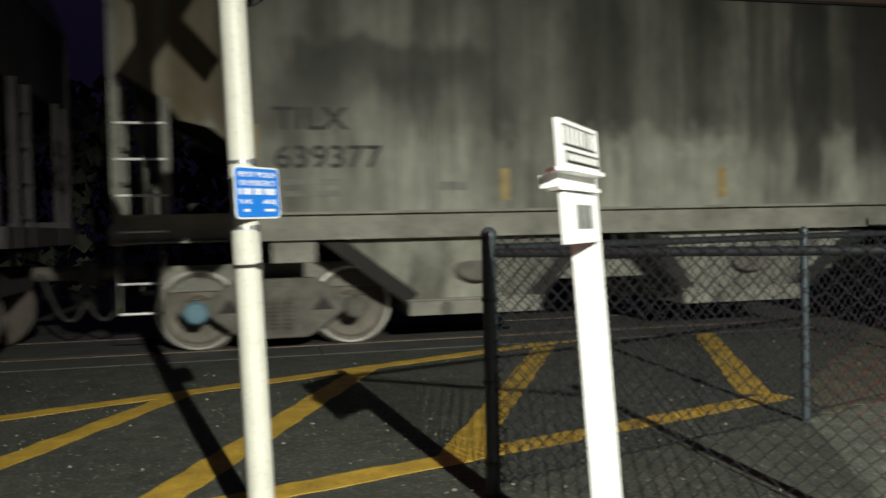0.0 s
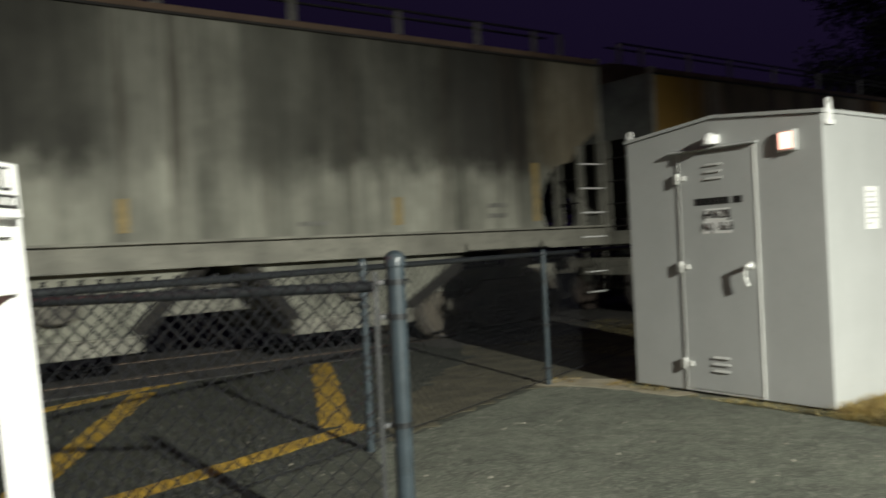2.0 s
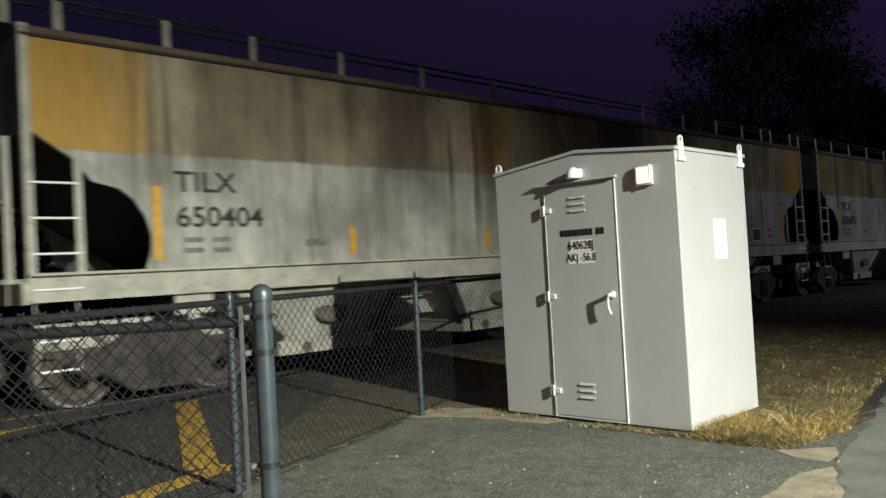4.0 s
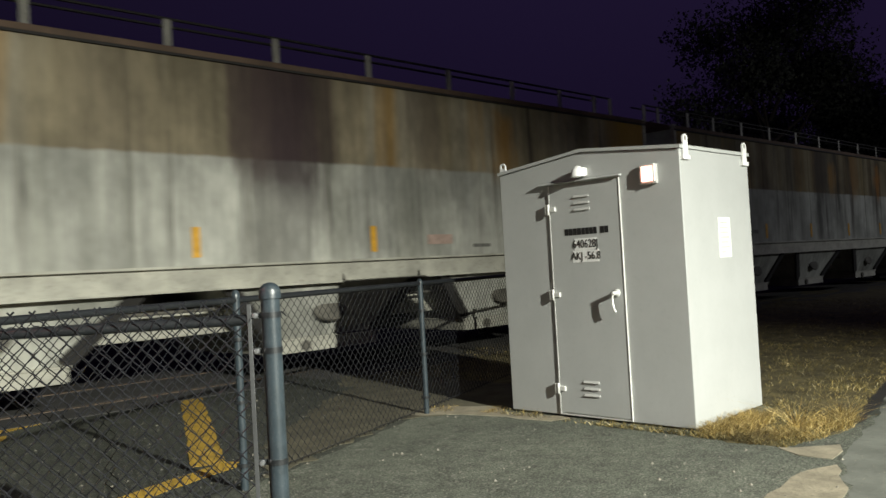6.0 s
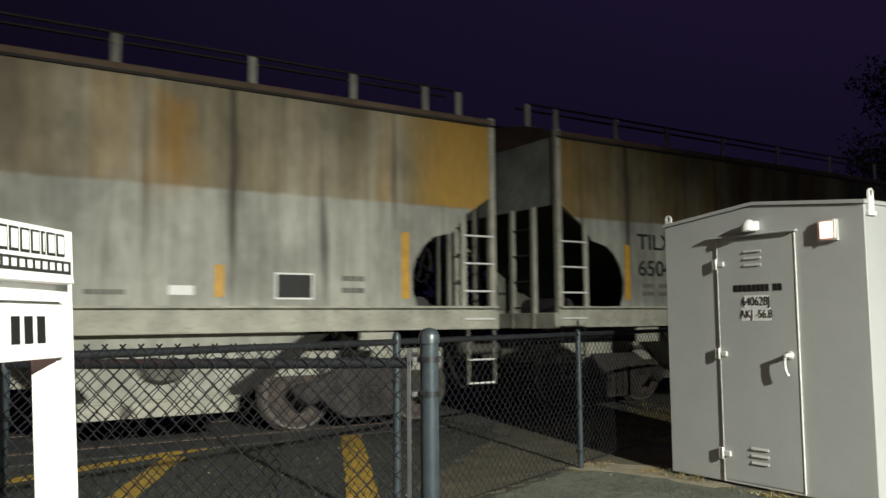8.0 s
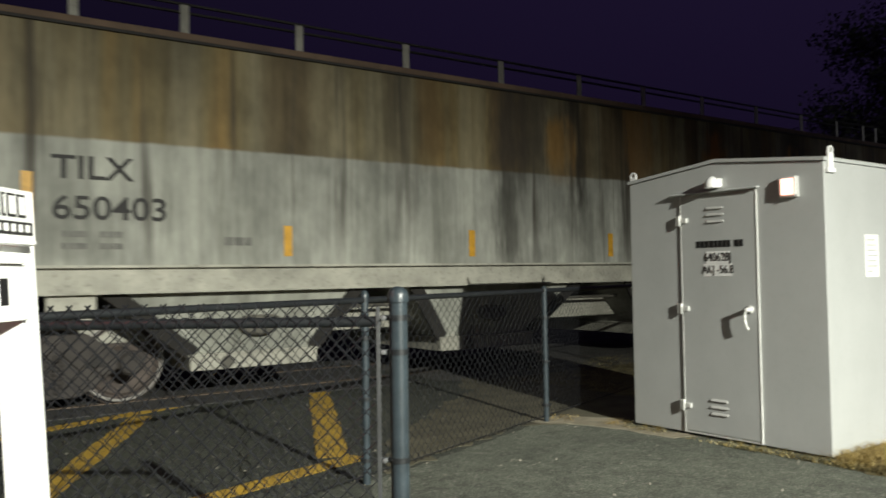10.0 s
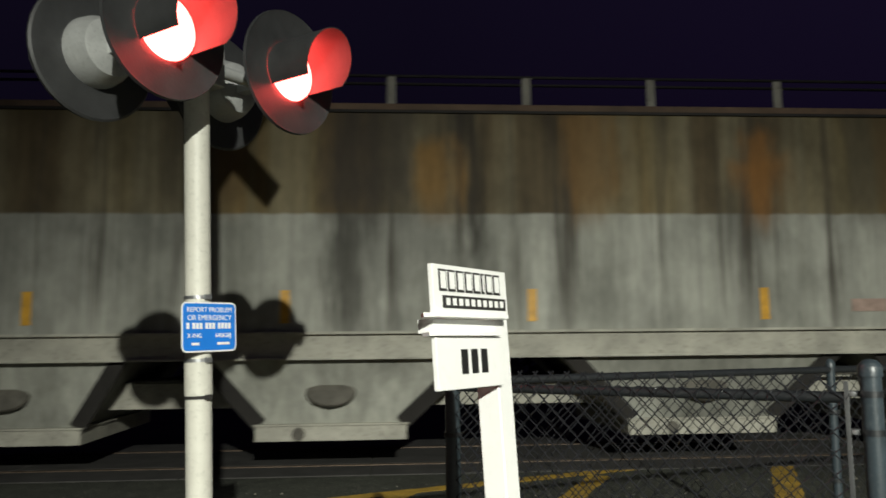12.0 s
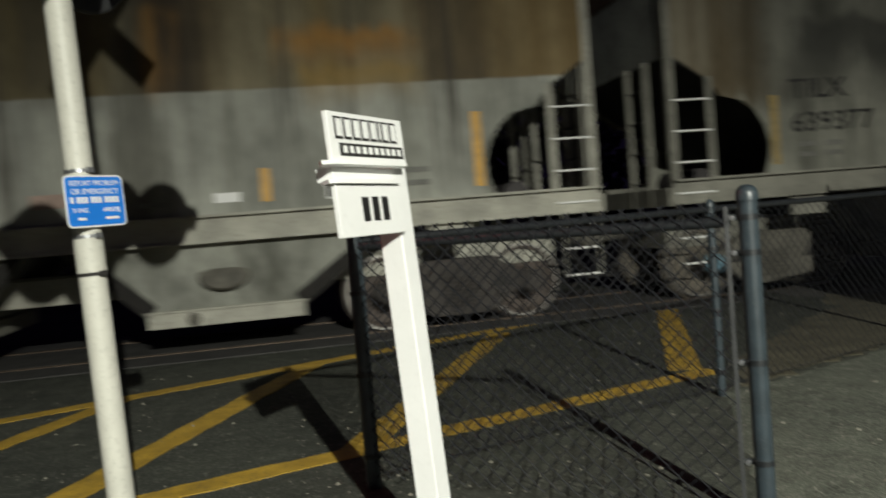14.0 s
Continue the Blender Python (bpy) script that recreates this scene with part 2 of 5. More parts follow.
GRIMY_FRAME = plain("grimy_frame_paint", (0.22, 0.215, 0.18), 0.75, vary=0.45, scale=1.8, bump=0.3, dirt=(0.06, 0.055, 0.05), dirt_amount=0.7)
# black parts; also stands in for shade on slope sheets and truck openings
UNDER = plain("underframe_black_and_shade", (0.022, 0.02, 0.018), 0.8, vary=0.4, scale=3)
ORANGE = plain("reflective_orange", (0.62, 0.33, 0.03), 0.5, vary=0.25, scale=9, bump=0, dirt_amount=0.3)
ORANGE_DIM = plain("faded_orange", (0.30, 0.215, 0.075), 0.65, vary=0.35, scale=9, bump=0, dirt_amount=0.5)
PINK = plain("faded_red_marking", (0.40, 0.29, 0.24), 0.7, vary=0.3, scale=9, bump=0, dirt_amount=0.5)
FAINT = plain("faint_stencil", (0.17, 0.168, 0.15), 0.7, vary=0.4, bump=0)
MARK = plain("black_stencil", (0.022, 0.021, 0.02), 0.7, vary=0.3, bump=0)
RED_GLOW = glow("lit_red_lens", (1.0, 0.06, 0.05), 48.0, (0.4, 0.01, 0.01))
RED_BACK = plain("dark_red_lens", (0.22, 0.015, 0.015), 0.25, vary=0.1, bump=0)
WARM = glow("warm_door_light", (1.0, 0.50, 0.38), 4.0)
ROOF = plain("rusty_roof", (0.12, 0.078, 0.05), 0.8, vary=0.5, scale=1.3, bump=0.25, dirt=(0.05, 0.035, 0.035), dirt_amount=0.6)
END_GREY = plain("end_wall_grey", (0.33, 0.345, 0.31), 0.75, vary=0.4, scale=1.5, bump=0.2, dirt_amount=0.6)
# the black car's frame paint; also darkens end parts that stand in shade
DARK_FRAME = plain("dark_frame_paint_and_shade", (0.045, 0.040, 0.040), 0.7, vary=0.4, scale=3, dirt_amount=0.3)
GREY_CAR = car_paint("grey_car_side", [(0.38, (0.028, 0.027, 0.024)), (0.46, (0.085, 0.084, 0.07)), (0.54, (0.155, 0.154, 0.13)), (0.64, (0.24, 0.238, 0.20))], [(0.36, (0.12, 0.12, 0.10)), (0.46, (0.245, 0.245, 0.205)), (0.60, (0.34, 0.34, 0.285))], 2.3, 1.0, 3.0, 0.12,
    [(1.7, 3.9, 2.85, 3.30, (0.05, 0.05, 0.045), 0.75), (2.6, 3.3, 2.62, 3.0, (0.05, 0.05, 0.045), 0.7), (5.1, 5.4, 1.6, 4.6, (0.07, 0.07, 0.058), 0.5), (7.0, 7.5, 2.2, 4.6, (0.05, 0.05, 0.042), 0.65), (7.7, 8.0, 1.6, 4.6, (0.028, 0.027, 0.024), 0.85), (8.5, 9.3, 2.0, 4.6, (0.034, 0.032, 0.03), 0.8), (13.3, 13.9, 2.2, 4.6, (0.05, 0.05, 0.042), 0.6), (16.2, 16.9, 2.4, 4.6, (0.06, 0.058, 0.05), 0.5)])
BELT_CAR = car_paint("belted_car_side", [(0.34, (0.09, 0.066, 0.052)), (0.43, (0.22, 0.185, 0.125)), (0.52, (0.29, 0.245, 0.16)), (0.58, (0.36, 0.32, 0.235)), (0.66, (0.40, 0.24, 0.07))], [(0.32, (0.27, 0.27, 0.23)), (0.44, (0.40, 0.40, 0.35)), (0.60, (0.47, 0.47, 0.42))], 2.76, 0.07, 9.0, 0.85,
    [(4.75, 5.55, 2.75, 4.6, (0.10, 0.07, 0.06), 0.7), (6.55, 7.0, 2.75, 4.6, (0.09, 0.066, 0.055), 0.65), (1.9, 2.3, 2.9, 4.6, (0.16, 0.13, 0.09), 0.5), (9.75, 10.15, 2.65, 4.6, (0.065, 0.046, 0.040), 0.85), (10.1, 10.62, 2.5, 4.6, (0.055, 0.036, 0.036), 0.88), (10.55, 10.95, 2.3, 4.6, (0.042, 0.027, 0.030), 0.88), (10.2, 10.9, 1.4, 2.5, (0.17, 0.165, 0.15), 0.55), (12.75, 13.45, 2.75, 4.6, (0.13, 0.105, 0.08), 0.65), (14.6, 14.95, 2.8, 3.8, (0.38, 0.20, 0.04), 0.6)])
BROWN_CAR = car_paint("brown_belted_car_side", [(0.35, (0.055, 0.043, 0.030)), (0.44, (0.13, 0.10, 0.055)), (0.51, (0.235, 0.205, 0.13)), (0.57, (0.18, 0.145, 0.075)), (0.65, (0.26, 0.16, 0.05))], [(0.34, (0.19, 0.19, 0.16)), (0.44, (0.34, 0.345, 0.30)), (0.60, (0.42, 0.425, 0.375))], 2.76, 0.04, 23.0, 0.15,
    [(5.85, 6.2, 2.8, 4.6, (0.12, 0.075, 0.03), 0.7), (7.2, 7.6, 1.5, 4.6, (0.03, 0.027, 0.022), 0.75), (8.15, 8.5, 2.85, 3.6, (0.28, 0.15, 0.035), 0.65), (8.55, 8.8, 2.3, 4.6, (0.03, 0.026, 0.02), 0.85), (9.75, 10.35, 2.8, 3.9, (0.20, 0.115, 0.04), 0.75), (7.0, 8.1, 2.8, 4.6, (0.05, 0.042, 0.034), 0.7), (11.85, 12.1, 2.75, 3.75, (0.26, 0.12, 0.03), 0.75), (11.6, 12.3, 3.2, 3.38, (0.26, 0.12, 0.03), 0.6), (13.0, 13.7, 2.75, 4.6, (0.075, 0.065, 0.045), 0.65), (13.85, 14.25, 1.3, 4.6, (0.06, 0.055, 0.04), 0.7), (14.15, 14.4, 2.8, 3.6, (0.30, 0.16, 0.04), 0.6), (15.5, 16.9, 3.15, 3.36, (0.36, 0.17, 0.03), 0.8), (15.7, 16.9, 2.75, 2.98, (0.34, 0.21, 0.05), 0.6)])
DARK_CAR = car_paint("dark_car_side", [(0.4, (0.02, 0.02, 0.02)), (0.6, (0.05, 0.045, 0.045))], [(0.4, (0.02, 0.02, 0.02)), (0.6, (0.05, 0.045, 0.045))], 2.7, 0.2, 17.0)


# ---- mesh tools ----
def box(bm, x0, x1, y0, y1, z0, z1):
    v = [bm.verts.new(p) for p in ((x0, y0, z0), (x1, y0, z0), (x1, y1, z0), (x0, y1, z0), (x0, y0, z1), (x1, y0, z1), (x1, y1, z1), (x0, y1, z1))]
    for f in ((3, 2, 1, 0), (4, 5, 6, 7), (0, 1, 5, 4), (1, 2, 6, 5), (2, 3, 7, 6), (3, 0, 4, 7)):
        bm.faces.new([v[i] for i in f])


def bar(bm, p, q, w, h, up=(0, 0, 1)):
    """A square bar from p to q, w across and h along up."""
    p, q, up = Vector(p), Vector(q), Vector(up)
    d = (q - p).normalized()
    s = d.cross(up)
    s = s.normalized() if s.length > 1e-6 else Vector((1, 0, 0))
    u = s.cross(d).normalized()
    v = [bm.verts.new(e + s * (a * w / 2) + u * (c * h / 2)) for e in (p, q) for a, c in ((-1, -1), (1, -1), (1, 1), (-1, 1))]
    for f in ((0, 1, 2, 3), (7, 6, 5, 4), (1, 0, 4, 5), (2, 1, 5, 6), (3, 2, 6, 7), (0, 3, 7, 4)):
        bm.faces.new([v[i] for i in f])


def tube(bm, p, q, r, seg=14, r2=None, caps=True):
    p, q = Vector(p), Vector(q)
    d = (q - p).normalized()
    s = d.orthogonal().normalized()
    u = d.cross(s)
    r2 = r if r2 is None else r2
    rings = [[bm.verts.new(e + (s * math.cos(a) + u * math.sin(a)) * rr) for a in (2 * math.pi * i / seg for i in range(seg))] for e, rr in ((p, r), (q, r2))]
    for i in range(seg):
        j = (i + 1) % seg
        bm.faces.new((rings[0][i], rings[0][j], rings[1][j], rings[1][i]))
    if caps:
        bm.faces.new(rings[0][::-1])
        bm.faces.new(rings[1])


def lathe(bm, origin, axis, profile, seg=24):
    """Turn a profile of (along axis, radius) about the axis through origin."""
    o, d = Vector(origin), Vector(axis).normalized()
    s = d.orthogonal().normalized()
    u = d.cross(s)
    rings = []
    for t, r in profile:
        if r < 1e-5:
            rings.append([bm.verts.new(o + d * t)])
        else:
            rings.append([bm.verts.new(o + d * t + (s * math.cos(2 * math.pi * i / seg) + u * math.sin(2 * math.pi * i / seg)) * r) for i in range(seg)])
    for a, c in zip(rings, rings[1:]):
        for i in range(seg):
            j = (i + 1) % seg
            vs = [a[i % len(a)], a[j % len(a)], c[j % len(c)], c[i % len(c)]]
            vs = list(dict.fromkeys(vs))
            if len(vs) > 2:
                bm.faces.new(vs)


def prism(bm, pts, vec):
    """A flat outline pushed along vec into a solid."""
    a = [bm.verts.new(p) for p in pts]
    c = [bm.verts.new(Vector(p) + Vector(vec)) for p in pts]
    bm.faces.new(a)
    bm.faces.new(c[::-1])
    for i in range(len(a)):
        j = (i + 1) % len(a)
        bm.faces.new((a[j], a[i], c[i], c[j]))


def part(name, bm, material, parent=None, label="", smooth=35, bevel=0.0):
    bmesh.ops.recalc_face_normals(bm, faces=bm.faces)
    me = bpy.data.meshes.new(name)
    bm.to_mesh(me)
    bm.free()
    me.shade_smooth()
    me.set_sharp_from_angle(angle=radians(smooth))
    me.materials.append(material)
    ob = new(name, me)
    if parent:
        ob.parent = parent
    if label:
        ob["label"] = label
    if bevel:
        md = ob.modifiers.new("bevel", "BEVEL")
        md.width, md.segments, md.limit_method = bevel, 2, "ANGLE"
    return ob


def thing(name, label, category, at=None, group="", kind=""):
    e = new(name)
    e.empty_display_size = 0.2
    e.matrix_basis = at or Matrix()
    return tagged(e, label, category, group, kind)


def B():
    return bmesh.new()


def lettering(name, text, size, m, material, parent, label="", bold=0.0):
    """Flat letters of the built-in font, centred, as a mesh at the pose m (letters lie in its xy plane)."""
    cu = bpy.data.curves.new(name, "FONT")
    cu.body, cu.size, cu.align_x, cu.align_y, cu.extrude = text, size, "CENTER", "CENTER", 0.0008
    cu.offset = bold
    tmp = bpy.data.objects.new(name, cu)
    scene.collection.objects.link(tmp)
    me = bpy.data.meshes.new_from_object(tmp.evaluated_get(bpy.context.evaluated_depsgraph_get()))
    bpy.data.objects.remove(tmp)
    bpy.data.curves.remove(cu)
    me.transform(m)
    me.materials.clear()
    me.materials.append(material)
    ob = new(name, me)
    ob.parent = parent
    if label:
        ob["label"] = label
    return ob


# ---- ground, markings, track ----
def build_ground():
    bm = B()
    xs = [-300, -80, -20, -8, 0, 8, 20, 80, 300]
    ys = [-300, -80, -20, -8, 0, 8.9, 20, 80, 300]
    g = [[bm.verts.new((x, y, 0)) for y in ys] for x in xs]
    for i in range(len(xs) - 1):
        for j in range(len(ys) - 1):
            bm.faces.new((g[i][j], g[i + 1][j], g[i + 1][j + 1], g[i][j + 1]))
    tagged(part("ground", bm, ASPHALT), "dark worn asphalt with pale grit", "ground", kind="structure")


def flat_patch(name, outline, material, label, category, z=0.004, thick=0.004, ragged=0.0, kind="structure"):
    rng = random.Random(len(outline) * 7 + int(outline[0][0] * 100))
    pts = []
    for (x0, y0), (x1, y1) in zip(outline, outline[1:] + outline[:1]):
        k = max(1, int(math.hypot(x1 - x0, y1 - y0) / 0.12)) if ragged else 1
        for i in range(k):
            t = i / k
            pts.append((x0 + (x1 - x0) * t + rng.uniform(-ragged, ragged), y0 + (y1 - y0) * t + rng.uniform(-ragged, ragged), z - thick))
    bm = B()
    prism(bm, pts, (0, 0, thick))
    return tagged(part(name, bm, material), label, category, kind=kind)


def stripe(p, q, w, z=0.004):
    d = (Vector(q) - Vector(p)).normalized()
    s = Vector((-d.y, d.x)) * w / 2
    p, q = Vector(p), Vector(q)
    o = flat_patch("road_marking", [tuple(p - s), tuple(q - s), tuple(q + s), tuple(p + s)], YELLOW, "worn yellow hatch line painted on the asphalt", "road marking", z, 0.003, 0.012)
    o["group"] = "yellow hatch lines by the crossing"


# the track runs a little askew
TRACK = Matrix.Translation((3.5, 8.6, 0)) @ Matrix.Rotation(radians(-0.9), 4, "Z") @ Matrix.Translation((-3.5, -8.6, 0))


def build_track():
    for y in (9.50, 11.0):
        bm = B()
        prof = [(-0.07, -0.19), (0.07, -0.19), (0.07, -0.17), (0.012, -0.15), (0.012, -0.055), (0.036, -0.045), (0.036, -0.005), (0.03, 0.0), (-0.03, 0.0), (-0.036, -0.005), (-0.036, -0.045), (-0.012, -0.055), (-0.012, -0.15), (-0.07, -0.17)]
        prism(bm, [(-150, y + a, b + 0.015) for a, b in prof], (300, 0, 0))
        tagged(part("rail", bm, RAIL), "worn steel running rail of the railway track", "rail", "rails of the track", "structure").matrix_basis = TRACK
    for i in range(8):
        for y0, y1 in ((8.75, 9.42), (9.60, 10.90), (11.08, 11.75)):
            bm = B()
            x = -9 + i * 2.0
            box(bm, x + 0.008, x + 1.992, y0, y1, -0.05, 0.010)
            tagged(part("crossing_panel", bm, PANEL, bevel=0.008), "dark rubber panel beside the rails at the crossing", "crossing panel", "crossing panels", "structure").matrix_basis = TRACK
    bm = B()
    rng = random.Random(4)
    for x0, x1 in ((7.2, 60), (-60, -9.2)):
        n = 60
        prev = None
        for i in range(n + 1):
            x = x0 + (x1 - x0) * i / n
            row = [bm.verts.new((x, y, z + rng.uniform(-0.01, 0.01))) for y, z in ((8.3, 0.0), (8.8, 0.01), (9.3, 0.012), (10.3, 0.012), (11.4, 0.012), (12.4, 0.0))]
            if prev:
                for a in range(5):
                    bm.faces.new((prev[a], row[a], row[a + 1], prev[a + 1]))
            prev = row
    tagged(part("ballast", bm, BALLAST), "grey stone ballast under the track", "ballast", kind="stuff").matrix_basis = TRACK


build_ground()
build_track()
stripe((-4.6, 5.30), (4.15, 8.96), 0.20)
stripe((-0.25, 7.14), (-2.0, 3.60), 0.20, 0.0045)
stripe((1.36, 7.82), (-0.40, 3.85), 0.22, 0.0045)
stripe((3.38, 8.40), (1.36, 4.50), 0.22, 0.0045)
stripe((5.70, 9.10), (3.98, 5.50), 0.24, 0.0045)
stripe((-0.1, 4.09), (4.15, 5.40), 0.20, 0.0055)


# ---- relay case beside the fence ----
def build_case():
    X, Y0, Y1, X1, EAVE, RIDGE = 6.70, 3.10, 4.91, 7.86, 2.18, 2.275
    c = thing("relay_case", "tall grey steel railway relay case with a closed door", "relay case", pose(X, Y0, 0))
    W, D, M = Y1 - Y0, X1 - X, 0.905
    bm = B()
    prism(bm, [(0, 0, 0.02), (0, W, 0.02), (0, W, EAVE - 0.03), (0, M, RIDGE - 0.03), (0, 0, EAVE - 0.03)], (D, 0, 0))
    part("shell", bm, SILVER, c, bevel=0.006)
    bm = B()
    for a, b, za, zb in ((-0.012, M, EAVE, RIDGE), (M, W + 0.012, RIDGE, EAVE)):
        prism(bm, [(-0.015, a, za - 0.027), (-0.015, b, zb - 0.027), (-0.015, b, zb), (-0.015, a, za)], (D + 0.03, 0, 0))
    part("roof", bm, SILVER, c, "low gabled roof sheet")
    for y in (0.06, W - 0.18):
        bm = B()
        box(bm, 0.05, D - 0.05, y, y + 0.12, 0, 0.06)
        part("skid", bm, UNDER, c)
    dy0, dy1, dz0, dz1 = 0.55, 1.25, 0.045, 1.985
    bm = B()
    box(bm, -0.009, -0.001, dy0, dy1, dz0, dz1)
    door = part("door", bm, SILVER, c, "flush grey steel door", bevel=0.003)
    bm = B()
    for y in (dy0 - 0.008, dy1 + 0.002):
        box(bm, -0.013, 0.002, y, y + 0.006, dz0 - 0.01, dz1 + 0.01)
    box(bm, -0.013, 0.002, dy0 - 0.008, dy1 + 0.008, dz0 - 0.018, dz0 - 0.012)
    part("door_frame", bm, CAST, c, "bright raised door edge")
    for z in (1.79, 1.055, 0.25):
        bm = B()
        box(bm, -0.030, -0.008, dy1 - 0.065, dy1 - 0.01, z - 0.020, z + 0.020)
        box(bm, -0.034, 0.0, dy1 + 0.010, dy1 + 0.04, z - 0.042, z + 0.042)
        tube(bm, (-0.03, dy1 + 0.003, z - 0.045), (-0.03, dy1 + 0.003, z + 0.045), 0.011, 10)
        part("hinge", bm, CAST, door, "bright cast hinge", bevel=0.003)
    for zc in (1.825, 0.265):
        for k in (-1, 0, 1):
            bm = B()
            z = zc + k * 0.055
            prism(bm, [(-0.009, 0.84, z - 0.012), (-0.022, 0.84, z - 0.009), (-0.009, 0.84, z + 0.010)], (0, 0.155, 0))
            part("louvre", bm, SILVER_DARK, door, "pressed vent louvre")
    bm = B()
    prism(bm, [(0.0, dy0 - 0.03, 2.022), (-0.045, dy0 - 0.03, 2.012), (-0.045, dy0 - 0.03, 2.004), (0.0, dy0 - 0.03, 2.004)], (0, dy1 - dy0 + 0.12, 0))
    part("drip_bar", bm, SILVER, c, "thin drip bar over the door")
    bm = B()
    lathe(bm, (-0.06, 0.90, 2.035), (0, 0, 1), [(0.0, 0.062), (0.03, 0.060), (0.06, 0.050), (0.085, 0.028), (0.096, 0)], 20)
    box(bm, -0.06, 0, 0.85, 0.95, 2.045, 2.11)
    part("door_lamp", bm, WHITE, c, "white dome lamp over the door, off")
    bm = B()
    lathe(bm, (-0.008, 0.62, 1.06), (-1, 0, 0), [(0, 0.032), (0.010, 0.032), (0.018, 0.018), (0.070, 0.015), (0.074, 0)], 16)
    curve = [(0.625, 1.06), (0.632, 1.02), (0.632, 0.98), (0.622, 0.935), (0.605, 0.905)]
    for (ya, za), (yb, zb) in zip(curve, curve[1:]):
        tube(bm, (-0.066, ya, za), (-0.066, yb, zb), 0.011, 10)
    part("handle", bm, CAST, door, "bright curved door handle", bevel=0.004)
    bm = B()
    box(bm, -0.03, 0.0, 0.19, 0.345, 1.905, 2.06)
    lamp = part("lamp_box", bm, SILVER_DARK, c, "square indicator lamp housing", bevel=0.006)
    bm = B()
    box(bm, -0.045, -0.031, 0.205, 0.315, 1.925, 2.045)
    part("lens", bm, WARM, lamp, "glowing warm lens", bevel=0.004)
    bm = B()
    box(bm, -0.055, -0.03, 0.197, 0.205, 1.92, 2.06)
    part("lens_guard", bm, CAST, lamp)
    # lifting lugs
    for x, y, axis in ((0.02, W - 0.03, 0), (0.07, -0.012, 1), (D - 0.08, -0.012, 1), (D - 0.05, W - 0.03, 0)):
        bm = B()
        w, z0 = 0.034, EAVE - 0.10
        out = [(-w, z0), (w, z0), (w, z0 + 0.15)] + [(w * math.cos(a), z0 + 0.15 + w * math.sin(a)) for a in (0.5, 1.05, 1.57, 2.1, 2.6)] + [(-w, z0 + 0.15)]
        hole = [(0.018 * math.cos(a), z0 + 0.15 + 0.024 * math.sin(a)) for a in (i * math.pi / 6 for i in range(12))]
        th = 0.014
        if axis:
            f = lambda u, v, k: (x + u, y + k * th - th / 2, v)
        else:
            f = lambda u, v, k: (x + k * th - th / 2, y + u, v)
        lo, hi = [bm.verts.new(f(u, v, 0)) for u, v in out], [bm.verts.new(f(u, v, 1)) for u, v in out]
        ho = [[bm.verts.new(f(u, v, k)) for u, v in hole] for k in (0, 1)]
        for k, rim in ((0, lo), (1, hi)):
            e = [bm.edges.new((rim[i], rim[(i + 1) % len(rim)])) for i in range(len(rim))] + [bm.edges.new((ho[k][i], ho[k][(i + 1) % 12])) for i in range(12)]
            bmesh.ops.triangle_fill(bm, use_beauty=True, edges=e)
        for r0, r1 in ((lo, hi), (ho[0], ho[1])):
            for i in range(len(r0)):
                j = (i + 1) % len(r0)
                bm.faces.new((r0[i], r0[j], r1[j], r1[i]))
        if axis:
            box(bm, x - 0.055, x + 0.055, y - 0.012, y + 0.012, z0 - 0.012, z0 + 0.02)
        part("lifting_lug", bm, WHITE, c, "white steel lifting lug")
    # notice on the long wall
    bm = B()
    box(bm, 0.545, 0.755, -0.006, -0.001, 1.30, 1.625)
    notice = part("notice", bm, PAPER, c, "white printed notice sheet")
    rng = random.Random(5)
    for i in range(7):
        bm = B()
        z = 1.59 - i * 0.04
        box(bm, 0.57, 0.57 + rng.uniform(0.08, 0.16), -0.008, -0.006, z - 0.012, z)
        part("text_bar", bm, SILVER_DARK, notice)
    # door writing: plain bars for the road's name, letters for the rest
    rot = Matrix(((0, 0, -1, 0), (-1, 0, 0, 0), (0, 1, 0, 0), (0, 0, 0, 1)))

    def place(y, z, d=-0.0265):
        return Matrix.Translation((d + 0.013, y, z)) @ rot
    x = 1.105
    for k, w in enumerate((0.036, 0.036, 0.036, 0.042, 0.032, 0.034, 0.034, 0.034, 0.0, 0.036, 0.036)):
        if w:
            bm = B()
            box(bm, -0.0115, -0.0092, x - w, x, 1.557, 1.612)
            part("name_bar", bm, BLACK, door, "black lettering block")
        x -= (w or 0.022) + 0.006
    for z, y0, y1 in ((1.475, 0.785, 1.01), (1.375, 0.77, 1.035)):
        bm = B()
        box(bm, -0.0112, -0.0092, y0, y1, z - 0.052, z + 0.05)
        part("sticker", bm, PAPER, door, "white sticker")
    lettering("lettering", "640628J", 0.098, place(0.90, 1.475) @ Matrix.Diagonal((0.80, 1, 1, 1)), BLACK, door, "black numbers")
    lettering("lettering", "AKJ -56.8", 0.092, place(0.90, 1.375) @ Matrix.Diagonal((0.82, 1, 1, 1)), BLACK, door, "black numbers")


build_case()

# ---- sign post with boards ----


